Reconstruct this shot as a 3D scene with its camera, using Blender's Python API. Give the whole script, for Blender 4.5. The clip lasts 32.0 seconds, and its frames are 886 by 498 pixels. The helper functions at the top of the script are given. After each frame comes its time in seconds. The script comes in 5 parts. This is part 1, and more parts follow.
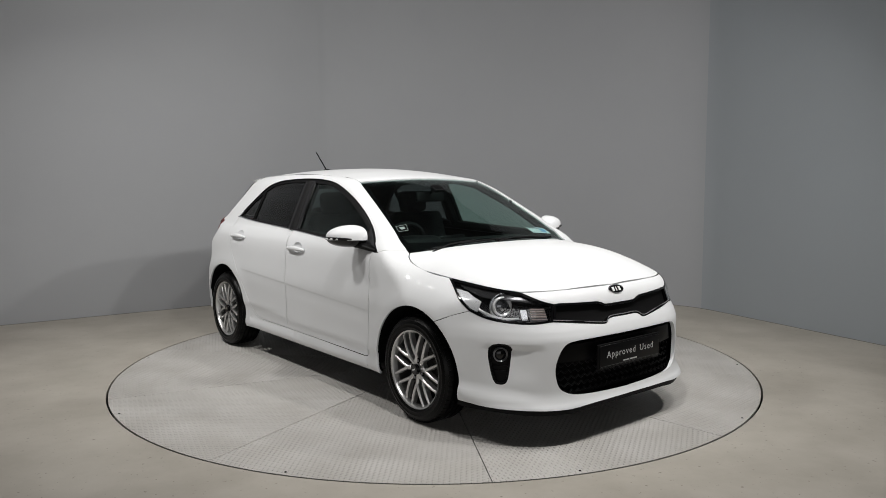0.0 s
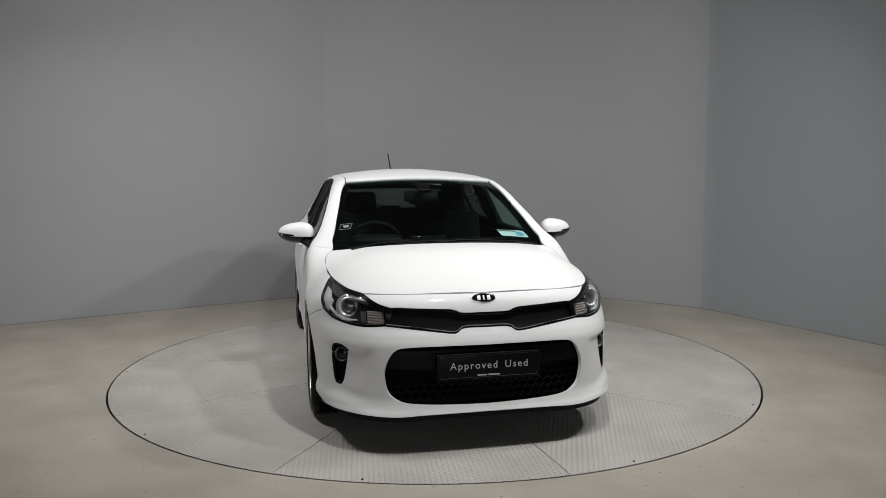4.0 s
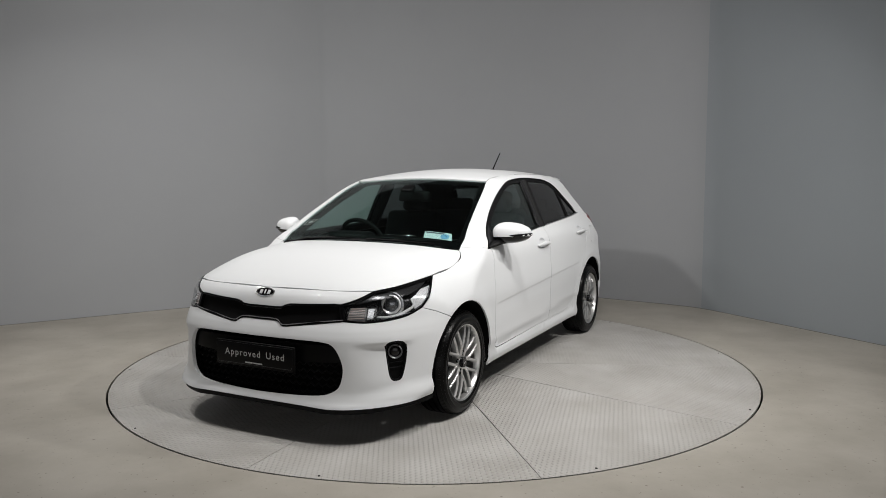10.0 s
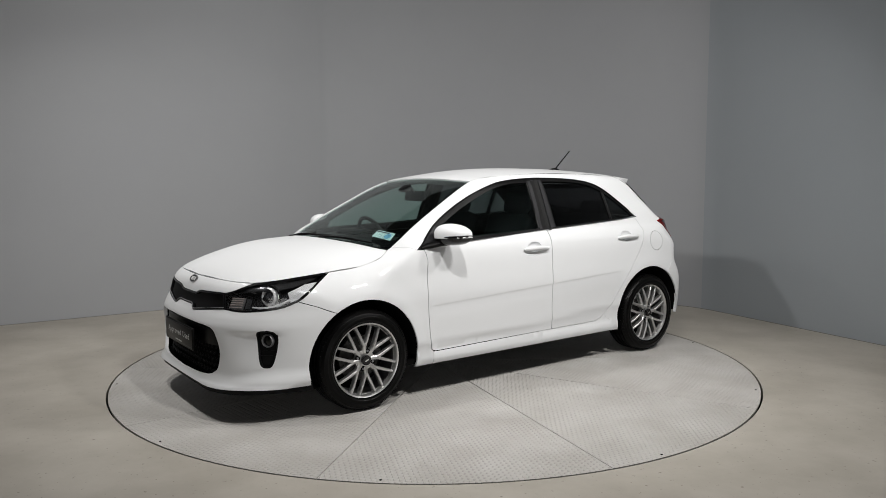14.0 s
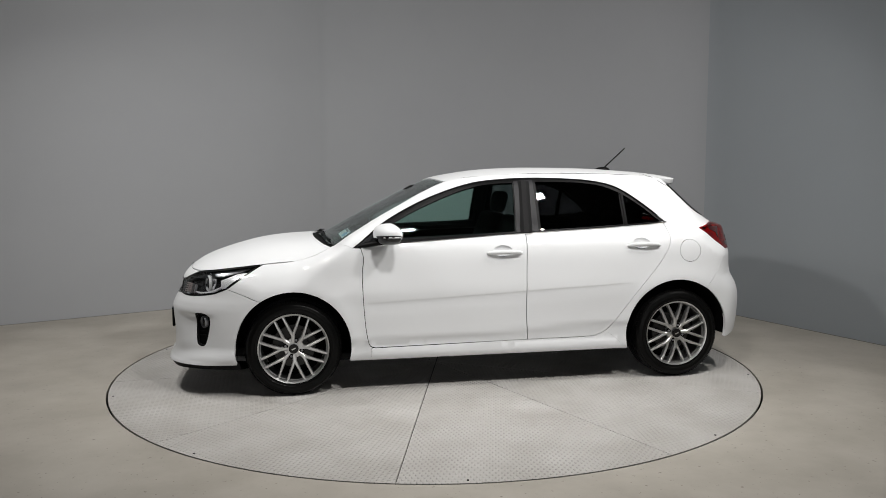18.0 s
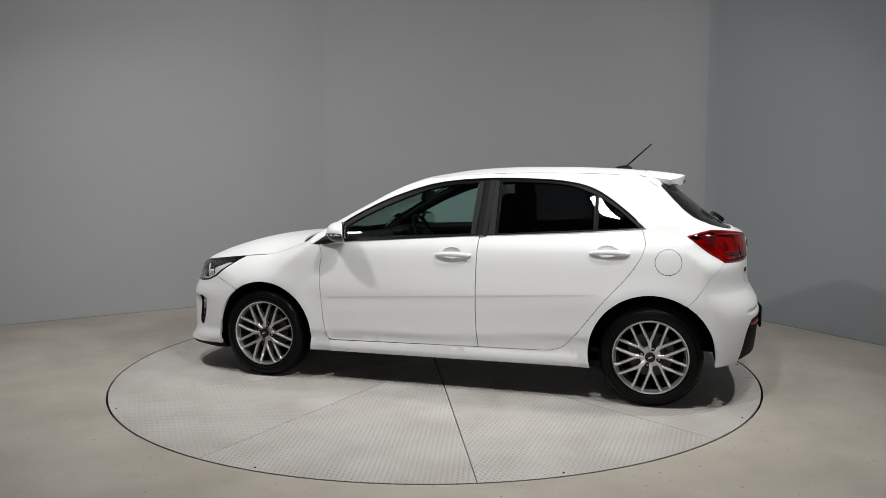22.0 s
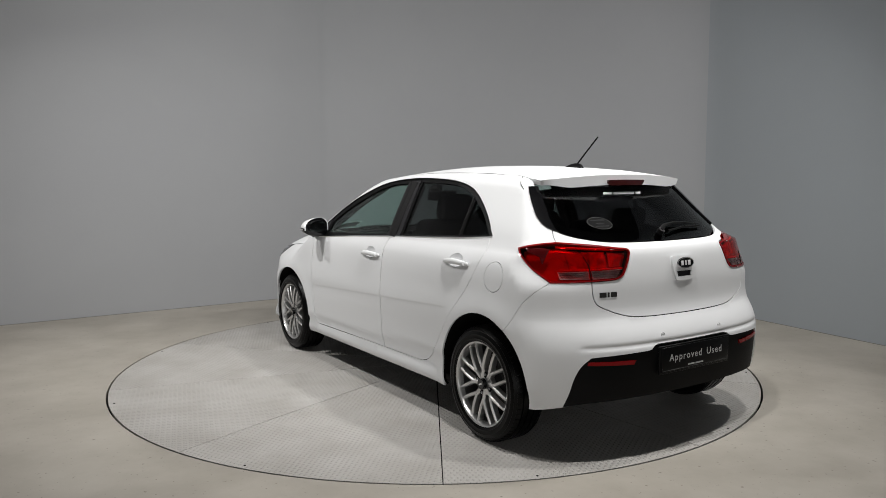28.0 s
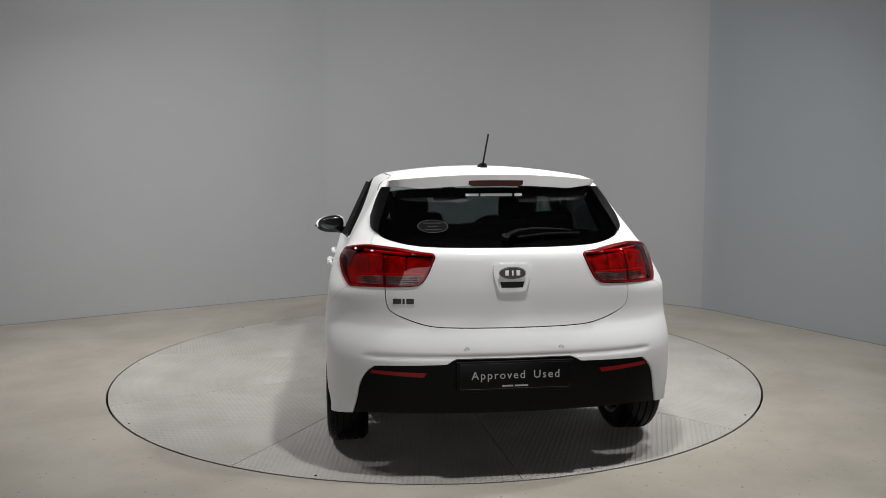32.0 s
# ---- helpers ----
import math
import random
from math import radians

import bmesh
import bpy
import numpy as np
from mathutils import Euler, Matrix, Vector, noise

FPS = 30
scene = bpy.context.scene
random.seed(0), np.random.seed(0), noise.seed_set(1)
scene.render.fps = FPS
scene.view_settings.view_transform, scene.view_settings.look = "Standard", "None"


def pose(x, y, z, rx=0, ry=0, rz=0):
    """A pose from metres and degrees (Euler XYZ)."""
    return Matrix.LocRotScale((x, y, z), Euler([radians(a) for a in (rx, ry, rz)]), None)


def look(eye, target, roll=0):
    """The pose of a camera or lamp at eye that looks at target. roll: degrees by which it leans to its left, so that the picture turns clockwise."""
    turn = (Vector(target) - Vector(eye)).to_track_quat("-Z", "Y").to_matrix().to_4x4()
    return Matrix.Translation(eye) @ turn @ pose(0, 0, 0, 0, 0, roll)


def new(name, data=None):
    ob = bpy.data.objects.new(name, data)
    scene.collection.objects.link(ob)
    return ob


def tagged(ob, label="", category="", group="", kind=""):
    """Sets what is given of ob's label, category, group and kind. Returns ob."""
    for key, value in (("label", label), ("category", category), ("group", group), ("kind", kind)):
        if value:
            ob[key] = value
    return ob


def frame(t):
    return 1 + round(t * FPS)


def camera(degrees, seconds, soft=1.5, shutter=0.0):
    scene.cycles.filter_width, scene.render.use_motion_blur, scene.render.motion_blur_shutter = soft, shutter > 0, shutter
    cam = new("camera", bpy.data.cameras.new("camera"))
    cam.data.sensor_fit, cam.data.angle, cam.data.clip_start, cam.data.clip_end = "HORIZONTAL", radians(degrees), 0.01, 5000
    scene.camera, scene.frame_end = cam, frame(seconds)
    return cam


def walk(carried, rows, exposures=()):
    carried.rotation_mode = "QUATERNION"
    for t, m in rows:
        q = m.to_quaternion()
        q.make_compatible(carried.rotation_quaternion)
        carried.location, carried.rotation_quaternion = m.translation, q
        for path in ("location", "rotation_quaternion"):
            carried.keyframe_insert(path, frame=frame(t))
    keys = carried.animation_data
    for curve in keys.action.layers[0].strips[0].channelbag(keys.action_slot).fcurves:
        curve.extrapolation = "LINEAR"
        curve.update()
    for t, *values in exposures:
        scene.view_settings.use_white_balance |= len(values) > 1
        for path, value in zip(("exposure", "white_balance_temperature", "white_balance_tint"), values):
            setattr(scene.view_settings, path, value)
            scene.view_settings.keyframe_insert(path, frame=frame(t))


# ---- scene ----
# The camera stands on a tripod; the turntable and the car on it turn.
cam = camera(61.79, 32.0, soft=0.8)
EYE = pose(0, -5.455, 1.363, 90 - 5.415, 0.197, -0.614)
walk(cam, [(0.0, EYE), (32.0, EYE)], [(0.0, 0.03), (3.0, -0.07), (6.0, -0.09), (9.0, -0.03), (12.0, 0.0), (24.0, 0.02), (28.0, 0.18), (32.0, 0.28)])


def heading(t):
    """The car's heading in degrees at t seconds."""
    return 202.57 - 6.6364 * (t - 16) - 0.29 * ((t - 16) / 16) ** 2


CAR_AT = (-0.268, -0.122)
TABLE_R = 2.258

# ---- world and lamps ----
world = bpy.data.worlds.new("world")
scene.world = world
world.use_nodes = True
world.node_tree.nodes["Background"].inputs[0].default_value = (0.8, 0.9, 1.0, 1)
world.node_tree.nodes["Background"].inputs[1].default_value = 0.05


def area_lamp(name, m, sx, sy, watts, colour):
    d = bpy.data.lights.new(name, "AREA")
    d.shape, d.size, d.size_y, d.energy, d.color = "RECTANGLE", sx, sy, watts, colour
    ob = new(name, d)
    ob.matrix_basis = m
    return ob


WARM = (1.0, 0.98, 0.952)
LAMPS = [((3.05, -0.97, 3.30), (-1.6, 0.5, 0.2), 0.17, 0.13, 41, WARM),
         ((1.77, -2.02, 3.27), (-0.6, 1.4, 0.3), 0.17, 0.13, 37, WARM),
         ((0.50, -2.54, 3.37), (-0.1, -0.9, 0.3), 0.17, 0.13, 36, WARM),
         ((-2.05, -1.40, 3.30), (0.4, 2.6, 0.8), 0.17, 0.13, 41, WARM),
         ((-2.80, -0.28, 3.27), (-2.0, 0.2, 0.0), 0.17, 0.13, 23, WARM)]
for eye, target, sx, sy, watts, colour in LAMPS:
    area_lamp("flood_light_lamp", look(eye, target), sx, sy, watts, colour).data.spread = radians(152)
# added fill light: an unseen wide lamp in an opening made behind the camera
FILL_OPENING = (-2.6, 2.9, 2.6)
area_lamp("front_fill_light", look(((FILL_OPENING[0] + FILL_OPENING[1]) / 2, -8.02, FILL_OPENING[2] / 2), (0.15, 0, FILL_OPENING[2] / 2)), FILL_OPENING[1] - FILL_OPENING[0], FILL_OPENING[2], 46, (1.0, 0.985, 0.965))


# ---- materials ----
def material(name):
    m = bpy.data.materials.new(name)
    m.use_nodes = True
    return m, m.node_tree.nodes, m.node_tree.links, m.node_tree.nodes["Principled BSDF"]


def simple(name, colour, rough=0.5, metal=0.0, coat=0.0, grain=0.0, scale=200.0, vary=0.0, emit=0.0, spec=0.5):
    """A principled material with a fine grain and a broad variation of colour."""
    m, n, l, b = material(name)
    b.inputs["Base Color"].default_value = (*colour, 1)
    b.inputs["Roughness"].default_value = rough
    b.inputs["Metallic"].default_value = metal
    b.inputs["Coat Weight"].default_value = coat
    b.inputs["Coat Roughness"].default_value = 0.05
    b.inputs["Specular IOR Level"].default_value = spec
    if emit:
        b.inputs["Emission Color"].default_value = (*colour, 1)
        b.inputs["Emission Strength"].default_value = emit
    co = n.new("ShaderNodeTexCoord")
    if vary:
        t = n.new("ShaderNodeTexNoise")
        t.inputs["Scale"].default_value = 3.0
        t.inputs["Detail"].default_value = 5
        mix = n.new("ShaderNodeMix")
        mix.data_type = "RGBA"
        mix.inputs["A"].default_value = (*[c * (1 - vary) for c in colour], 1)
        mix.inputs["B"].default_value = (*[min(1, c * (1 + vary)) for c in colour], 1)
        l.new(co.outputs["Object"], t.inputs["Vector"])
        l.new(t.outputs["Fac"], mix.inputs["Factor"])
        l.new(mix.outputs["Result"], b.inputs["Base Color"])
    if grain:
        t = n.new("ShaderNodeTexNoise")
        t.inputs["Scale"].default_value = scale
        bump = n.new("ShaderNodeBump")
        bump.inputs["Strength"].default_value = grain
        bump.inputs["Distance"].default_value = 0.0004
        l.new(co.outputs["Object"], t.inputs["Vector"])
        l.new(t.outputs["Fac"], bump.inputs["Height"])
        l.new(bump.outputs["Normal"], b.inputs["Normal"])
    return m


def glass(name, tint, rough=0.0, gloss=0.035):
    """A thin tinted pane: it lets tinted light through and mirrors by Fresnel."""
    m, n, l, b = material(name)
    n.remove(b)
    tr, gl, mix, lw = n.new("ShaderNodeBsdfTransparent"), n.new("ShaderNodeBsdfGlossy"), n.new("ShaderNodeMixShader"), n.new("ShaderNodeLayerWeight")
    tr.inputs["Color"].default_value = (*tint, 1)
    gl.inputs["Roughness"].default_value = rough
    gl.inputs["Color"].default_value = (1, 1, 1, 1)
    p, k = n.new("ShaderNodeMath"), n.new("ShaderNodeMath")
    p.operation, k.operation = "POWER", "MULTIPLY_ADD"
    p.inputs[1].default_value = 5.0
    k.inputs[1].default_value, k.inputs[2].default_value = 0.75, gloss
    l.new(lw.outputs["Facing"], p.inputs[0])
    l.new(p.outputs[0], k.inputs[0])
    l.new(k.outputs[0], mix.inputs[0])
    l.new(tr.outputs[0], mix.inputs[1])
    l.new(gl.outputs[0], mix.inputs[2])
    l.new(mix.outputs[0], n["Material Output"].inputs["Surface"])
    return m


def mottled(name, base, alt, big, small, rough, bump=0.3, speck=0.0):
    """A worn floor or wall: broad clouds, fine grain and specks of dirt."""
    m, n, l, b = material(name)
    co = n.new("ShaderNodeTexCoord")
    clouds, fine = n.new("ShaderNodeTexNoise"), n.new("ShaderNodeTexNoise")
    clouds.inputs["Scale"].default_value, clouds.inputs["Detail"].default_value, clouds.inputs["Roughness"].default_value = big, 8, 0.6
    fine.inputs["Scale"].default_value, fine.inputs["Detail"].default_value = small, 4
    ramp = n.new("ShaderNodeValToRGB")
    ramp.color_ramp.elements[0].position, ramp.color_ramp.elements[1].position = 0.3, 0.7
    ramp.color_ramp.elements[0].color, ramp.color_ramp.elements[1].color = (*base, 1), (*alt, 1)
    l.new(co.outputs["Object"], clouds.inputs["Vector"])
    l.new(co.outputs["Object"], fine.inputs["Vector"])
    l.new(clouds.outputs["Fac"], ramp.inputs["Fac"])
    last = ramp.outputs["Color"]
    if speck:
        v = n.new("ShaderNodeTexNoise")
        v.inputs["Scale"].default_value, v.inputs["Detail"].default_value = 38.0, 3
        r2 = n.new("ShaderNodeValToRGB")
        r2.color_ramp.elements[0].position, r2.color_ramp.elements[1].position = 0.66, 0.74
        mix = n.new("ShaderNodeMix")
        mix.data_type, mix.blend_type = "RGBA", "MIX"
        mix.inputs["B"].default_value = (base[0] * 0.45, base[1] * 0.42, base[2] * 0.38, 1)
        sc = n.new("ShaderNodeMath")
        sc.operation = "MULTIPLY"
        sc.inputs[1].default_value = speck
        l.new(co.outputs["Object"], v.inputs["Vector"])
        l.new(v.outputs["Fac"], r2.inputs["Fac"])
        l.new(r2.outputs["Color"], sc.inputs[0])
        l.new(sc.outputs[0], mix.inputs["Factor"])
        l.new(last, mix.inputs["A"])
        last = mix.outputs["Result"]
    l.new(last, b.inputs["Base Color"])
    bp = n.new("ShaderNodeBump")
    bp.inputs["Strength"].default_value, bp.inputs["Distance"].default_value = bump, 0.003
    l.new(fine.outputs["Fac"], bp.inputs["Height"])
    l.new(bp.outputs["Normal"], b.inputs["Normal"])
    b.inputs["Roughness"].default_value = rough
    return m


def tread_plate(name):
    """Painted steel tread plate: rows of small raised bars lying in two directions."""
    m, n, l, b = material(name)
    co = n.new("ShaderNodeTexCoord")
    rgb = n.new("ShaderNodeTexNoise")
    rgb.inputs["Scale"].default_value, rgb.inputs["Detail"].default_value = 2.2, 8
    ramp = n.new("ShaderNodeValToRGB")
    ramp.color_ramp.elements[0].position, ramp.color_ramp.elements[1].position = 0.3, 0.72
    ramp.color_ramp.elements[0].color, ramp.color_ramp.elements[1].color = (0.425, 0.407, 0.382, 1), (0.565, 0.55, 0.532, 1)
    l.new(co.outputs["Object"], rgb.inputs["Vector"])
    l.new(rgb.outputs["Fac"], ramp.inputs["Fac"])
    heights = []
    for turn, ofs in ((0.785, 0.0), (-0.785, 0.026)):
        mp = n.new("ShaderNodeMapping")
        mp.inputs["Rotation"].default_value[2] = turn
        mp.inputs["Location"].default_value = (ofs, 0, 0)
        mp.inputs["Scale"].default_value = (25, 50, 1)
        sep = n.new("ShaderNodeSeparateXYZ")
        l.new(co.outputs["Object"], mp.inputs["Vector"])
        l.new(mp.outputs["Vector"], sep.inputs[0])
        out = []
        for axis in (0, 1):
            pp = n.new("ShaderNodeMath")
            pp.operation = "PINGPONG"
            pp.inputs[1].default_value = 0.5
            l.new(sep.outputs[axis], pp.inputs[0])
            out.append(pp.outputs[0])
        sq = []
        for o, r in zip(out, (0.40, 0.20)):
            d = n.new("ShaderNodeMath")
            d.operation = "DIVIDE"
            d.inputs[1].default_value = r
            p = n.new("ShaderNodeMath")
            p.operation = "POWER"
            p.inputs[1].default_value = 2
            l.new(o, d.inputs[0])
            l.new(d.outputs[0], p.inputs[0])
            sq.append(p.outputs[0])
        add = n.new("ShaderNodeMath")
        l.new(sq[0], add.inputs[0])
        l.new(sq[1], add.inputs[1])
        inv = n.new("ShaderNodeMath")
        inv.operation, inv.use_clamp = "SUBTRACT", True
        inv.inputs[0].default_value = 1.0
        l.new(add.outputs[0], inv.inputs[1])
        heights.append(inv.outputs[0])
    mx = n.new("ShaderNodeMath")
    mx.operation = "MAXIMUM"
    l.new(heights[0], mx.inputs[0])
    l.new(heights[1], mx.inputs[1])
    bp = n.new("ShaderNodeBump")
    bp.inputs["Strength"].default_value, bp.inputs["Distance"].default_value = 0.9, 0.005
    l.new(mx.outputs[0], bp.inputs["Height"])
    l.new(bp.outputs["Normal"], b.inputs["Normal"])
    worn = n.new("ShaderNodeMix")
    worn.data_type, worn.blend_type = "RGBA", "MIX"
    worn.inputs["B"].default_value = (0.27, 0.255, 0.24, 1)
    k = n.new("ShaderNodeMath")
    k.operation = "MULTIPLY"
    wear = n.new("ShaderNodeTexNoise")
    wear.inputs["Scale"].default_value, wear.inputs["Detail"].default_value = 3.5, 6
    wr = n.new("ShaderNodeMapRange")
    wr.inputs["From Min"].default_value, wr.inputs["From Max"].default_value = 0.38, 0.66
    wr.inputs["To Min"].default_value, wr.inputs["To Max"].default_value = 0.05, 0.50
    l.new(co.outputs["Object"], wear.inputs["Vector"])
    l.new(wear.outputs["Fac"], wr.inputs["Value"])
    l.new(wr.outputs["Result"], k.inputs[1])
    l.new(mx.outputs[0], k.inputs[0])
    l.new(k.outputs[0], worn.inputs["Factor"])
    l.new(ramp.outputs["Color"], worn.inputs["A"])
    l.new(worn.outputs["Result"], b.inputs["Base Color"])
    b.inputs["Roughness"].default_value = 0.55
    return m


WHITE = simple("white_paint", (0.72, 0.731, 0.745), 0.5, 0, 0.35, spec=0.1)
GLOSS = simple("gloss_black", (0.003, 0.003, 0.0035), 0.15, 0, 0.25, spec=0.3)
TRIM = simple("satin_black_trim", (0.004, 0.004, 0.0043), 0.45, grain=0.15, scale=900, spec=0.10)
PILLAR = simple("pillar_film", (0.020, 0.020, 0.022), 0.45, spec=0.14)
PLASTIC = simple("rough_black_plastic", (0.0045, 0.0045, 0.0048), 0.55, spec=0.10, grain=0.4, scale=700)
VOID = simple("dark_inside", (0.002, 0.002, 0.002), 0.9, spec=0.1)
CHROME = simple("chrome", (0.75, 0.76, 0.78), 0.12, 1.0)
ALLOY = simple("machined_alloy", (0.60, 0.60, 0.595), 0.33, 0.9, grain=0.05, scale=600, vary=0.08)
RUBBER = simple("tyre_rubber", (0.0022, 0.0022, 0.0022), 0.32, spec=0.12, grain=0.3, scale=400, vary=0.3)
STEEL = simple("brake_steel", (0.055, 0.054, 0.052), 0.5, 0.8, vary=0.3)
BARREL = simple("rim_barrel", (0.30, 0.30, 0.30), 0.32, 0.9)
FABRIC = simple("dark_seat_cloth", (0.010, 0.010, 0.011), 0.9, grain=0.6, scale=900, spec=0.08)
DASH = simple("dash_plastic", (0.006, 0.006, 0.0065), 0.6, spec=0.14, grain=0.3, scale=800)
RED = simple("red_lens", (0.20, 0.004, 0.005), 0.12, 0, 0.3, spec=0.3)
REDGLASS = glass("red_lamp_glass", (0.84, 0.035, 0.04), gloss=0.05)
LAMPCELL = mottled("lamp_reflector_cells", (0.10, 0.10, 0.10), (0.85, 0.85, 0.85), 22.0, 160, 0.2, 0.25)
LAMPBACK = simple("tail_lamp_housing", (0.55, 0.50, 0.50), 0.4, 0.3)
DEEPRED = simple("dark_red_lens", (0.06, 0.003, 0.004), 0.1, 0, 1.0)
LAMPSILVER = simple("lamp_reflector", (0.80, 0.80, 0.81), 0.22, 0.2)
LAMPDARK = simple("lamp_inside", (0.07, 0.07, 0.073), 0.24, 0.7)
PROJECTOR = simple("projector_glass", (0.16, 0.165, 0.175), 0.06, 0.7, 0.5)
LAMPGREY = simple("lamp_bezel", (0.22, 0.22, 0.23), 0.3, 0.4)
SMOKED = glass("smoked_lamp_glass", (0.76, 0.71, 0.71), gloss=0.05)
AMBER = simple("turn_signal_lens", (0.55, 0.47, 0.45), 0.2, 0.3)
LENS = glass("clear_lens", (0.95, 0.955, 0.96), gloss=0.03)
CLEAR = glass("green_tinted_glass", (0.82, 0.925, 0.895))
WINDSCREEN = glass("windscreen_glass", (0.80, 0.88, 0.86))
PRIVACY = glass("privacy_glass", (0.42, 0.43, 0.44))
PAPER = simple("paper_disc", (0.74, 0.81, 0.84), 0.6)
BLUEINK = simple("blue_ink", (0.12, 0.32, 0.5), 0.6)
DARKINK = simple("dark_ink", (0.05, 0.06, 0.08), 0.6)
LETTER = simple("grey_letters", (0.45, 0.46, 0.46), 0.5)
WHITELETTER = simple("white_letters", (0.85, 0.86, 0.86), 0.5)
FADED = simple("faded_sticker", (0.045, 0.047, 0.047), 0.6)
STICKER = simple("dark_sticker", (0.003, 0.003, 0.0033), 0.6, spec=0.05)
PLATEBLACK = simple("plate_black", (0.004, 0.004, 0.0045), 0.3, spec=0.12)
FLOORMAT = mottled("sealed_concrete", (0.335, 0.308, 0.265), (0.468, 0.438, 0.388), 1.5, 60, 0.5, 0.08, 0.75)
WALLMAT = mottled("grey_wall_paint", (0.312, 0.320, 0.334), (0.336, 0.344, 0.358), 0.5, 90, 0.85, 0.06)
# right wall: a tone slightly darker and bluer than the other walls
BLUEWALL = mottled("right_wall_blue_grey", (0.268, 0.290, 0.308), (0.287, 0.311, 0.330), 0.5, 90, 0.85, 0.06)
PLATE = tread_plate("tread_plate_paint")
GAP = simple("table_gap", (0.004, 0.004, 0.004), 0.9, spec=0.05)
HOUSING = simple("lamp_housing", (0.05, 0.05, 0.05), 0.5)


# ---- helpers for parts ----
def part(name, bm, mat, parent=None, label="", smooth=0.6):
    """Links a bmesh as one mesh object under a thing or a part."""
    me = bpy.data.meshes.new(name)
    bmesh.ops.recalc_face_normals(bm, faces=bm.faces)
    for f in bm.faces:
        f.smooth = True
    for e in bm.edges:
        e.smooth = len(e.link_faces) == 2 and e.calc_face_angle(0) < smooth
    bm.to_mesh(me)
    bm.free()
    me.materials.append(mat)
    ob = new(name, me)
    if parent:
        ob.parent = parent
    if label:
        ob["label"] = label
    return ob


def box(sx, sy, sz, m=Matrix(), bevel=0.0, bm=None):
    b = bm or bmesh.new()
    r = bmesh.ops.create_cube(b, size=1, matrix=m @ Matrix.Diagonal((sx, sy, sz, 1)))
    if bevel:
        es = list({e for v in r["verts"] for e in v.link_edges})
        bmesh.ops.bevel(b, geom=es, offset=bevel, segments=3, affect="EDGES", profile=0.5)
    return b


def cylinder(r, depth, m=Matrix(), r2=None, seg=32, bevel=0.0, bm=None):
    b = bm or bmesh.new()
    got = bmesh.ops.create_cone(b, cap_ends=True, segments=seg, radius1=r, radius2=r if r2 is None else r2, depth=depth, matrix=m)
    if bevel:
        es = [e for e in {e for v in got["verts"] for e in v.link_edges} if any(len(f.verts) > 4 for f in e.link_faces)]
        bmesh.ops.bevel(b, geom=es, offset=bevel, segments=2, affect="EDGES")
    return b


def lathe(profile, seg=64, m=Matrix(), close=True, bm=None):
    """Turns a profile of (radius, along) round the y axis."""
    b = bm or bmesh.new()
    rings = []
    for k in range(seg):
        a = 2 * math.pi * k / seg
        rings.append([b.verts.new(m @ Vector((r * math.cos(a), y, r * math.sin(a)))) for r, y in profile])
    n = len(profile)
    for k in range(seg):
        a, c = rings[k], rings[(k + 1) % seg]
        for i in range(n if close else n - 1):
            j = (i + 1) % n
            b.faces.new((a[i], a[j], c[j], c[i]))
    return b


def tube(points, r, seg=8, closed=False, bm=None, flat=1.0):
    """A round bar along points."""
    b = bm or bmesh.new()
    pts = [Vector(p) for p in points]
    n = len(pts)
    rings = []
    for i, p in enumerate(pts):
        a, c = (pts[(i - 1) % n], pts[(i + 1) % n]) if closed else (pts[max(i - 1, 0)], pts[min(i + 1, n - 1)])
        d = (c - a).normalized()
        side = d.cross(Vector((0, 0, 1)))
        side = side.normalized() if side.length > 1e-4 else Vector((1, 0, 0))
        up = side.cross(d)
        rr = r[i] if isinstance(r, (list, tuple)) else r
        rings.append([b.verts.new(p + rr * (math.cos(2 * math.pi * k / seg) * side + flat * math.sin(2 * math.pi * k / seg) * up)) for k in range(seg)])
    for i in range(n if closed else n - 1):
        a, c = rings[i], rings[(i + 1) % n]
        for k in range(seg):
            b.faces.new((a[k], a[(k + 1) % seg], c[(k + 1) % seg], c[k]))
    if not closed:
        b.faces.new(rings[0])
        b.faces.new(rings[-1][::-1])
    return b


def lettering(name, words, size, m, mat, parent, depth=0.0008, bold=0.0, space=1.0):
    """Words in the built-in font as one mesh part, reading along +x of m."""
    cu = bpy.data.curves.new(name, "FONT")
    cu.body, cu.size, cu.align_x, cu.align_y, cu.extrude, cu.offset, cu.space_character = words, size, "CENTER", "CENTER", depth, bold, space
    cu.resolution_u = 3
    tmp = new(name + "_curve", cu)
    bpy.context.view_layer.update()
    me = bpy.data.meshes.new_from_object(tmp.evaluated_get(bpy.context.evaluated_depsgraph_get()))
    bpy.data.objects.remove(tmp)
    me.materials.clear()
    me.materials.append(mat)
    ob = new(name, me)
    ob.parent = parent
    ob.matrix_basis = m
    return ob


# ---- the room ----
def arc_points(pts, n):
    """A smooth line through points (Catmull-Rom), n steps between two."""
    P = [np.array(p, float) for p in pts]
    P = [2 * P[0] - P[1]] + P + [2 * P[-1] - P[-2]]
    out = []
    for i in range(1, len(P) - 2):
        for k in range(n):
            t = k / n
            a, b, c, d = P[i - 1], P[i], P[i + 1], P[i + 2]
            out.append(0.5 * (2 * b + (c - a) * t + (2 * a - 5 * b + 4 * c - d) * t * t + (3 * b - a - 3 * c + d) * t ** 3))
    out.append(P[-2])
    return out


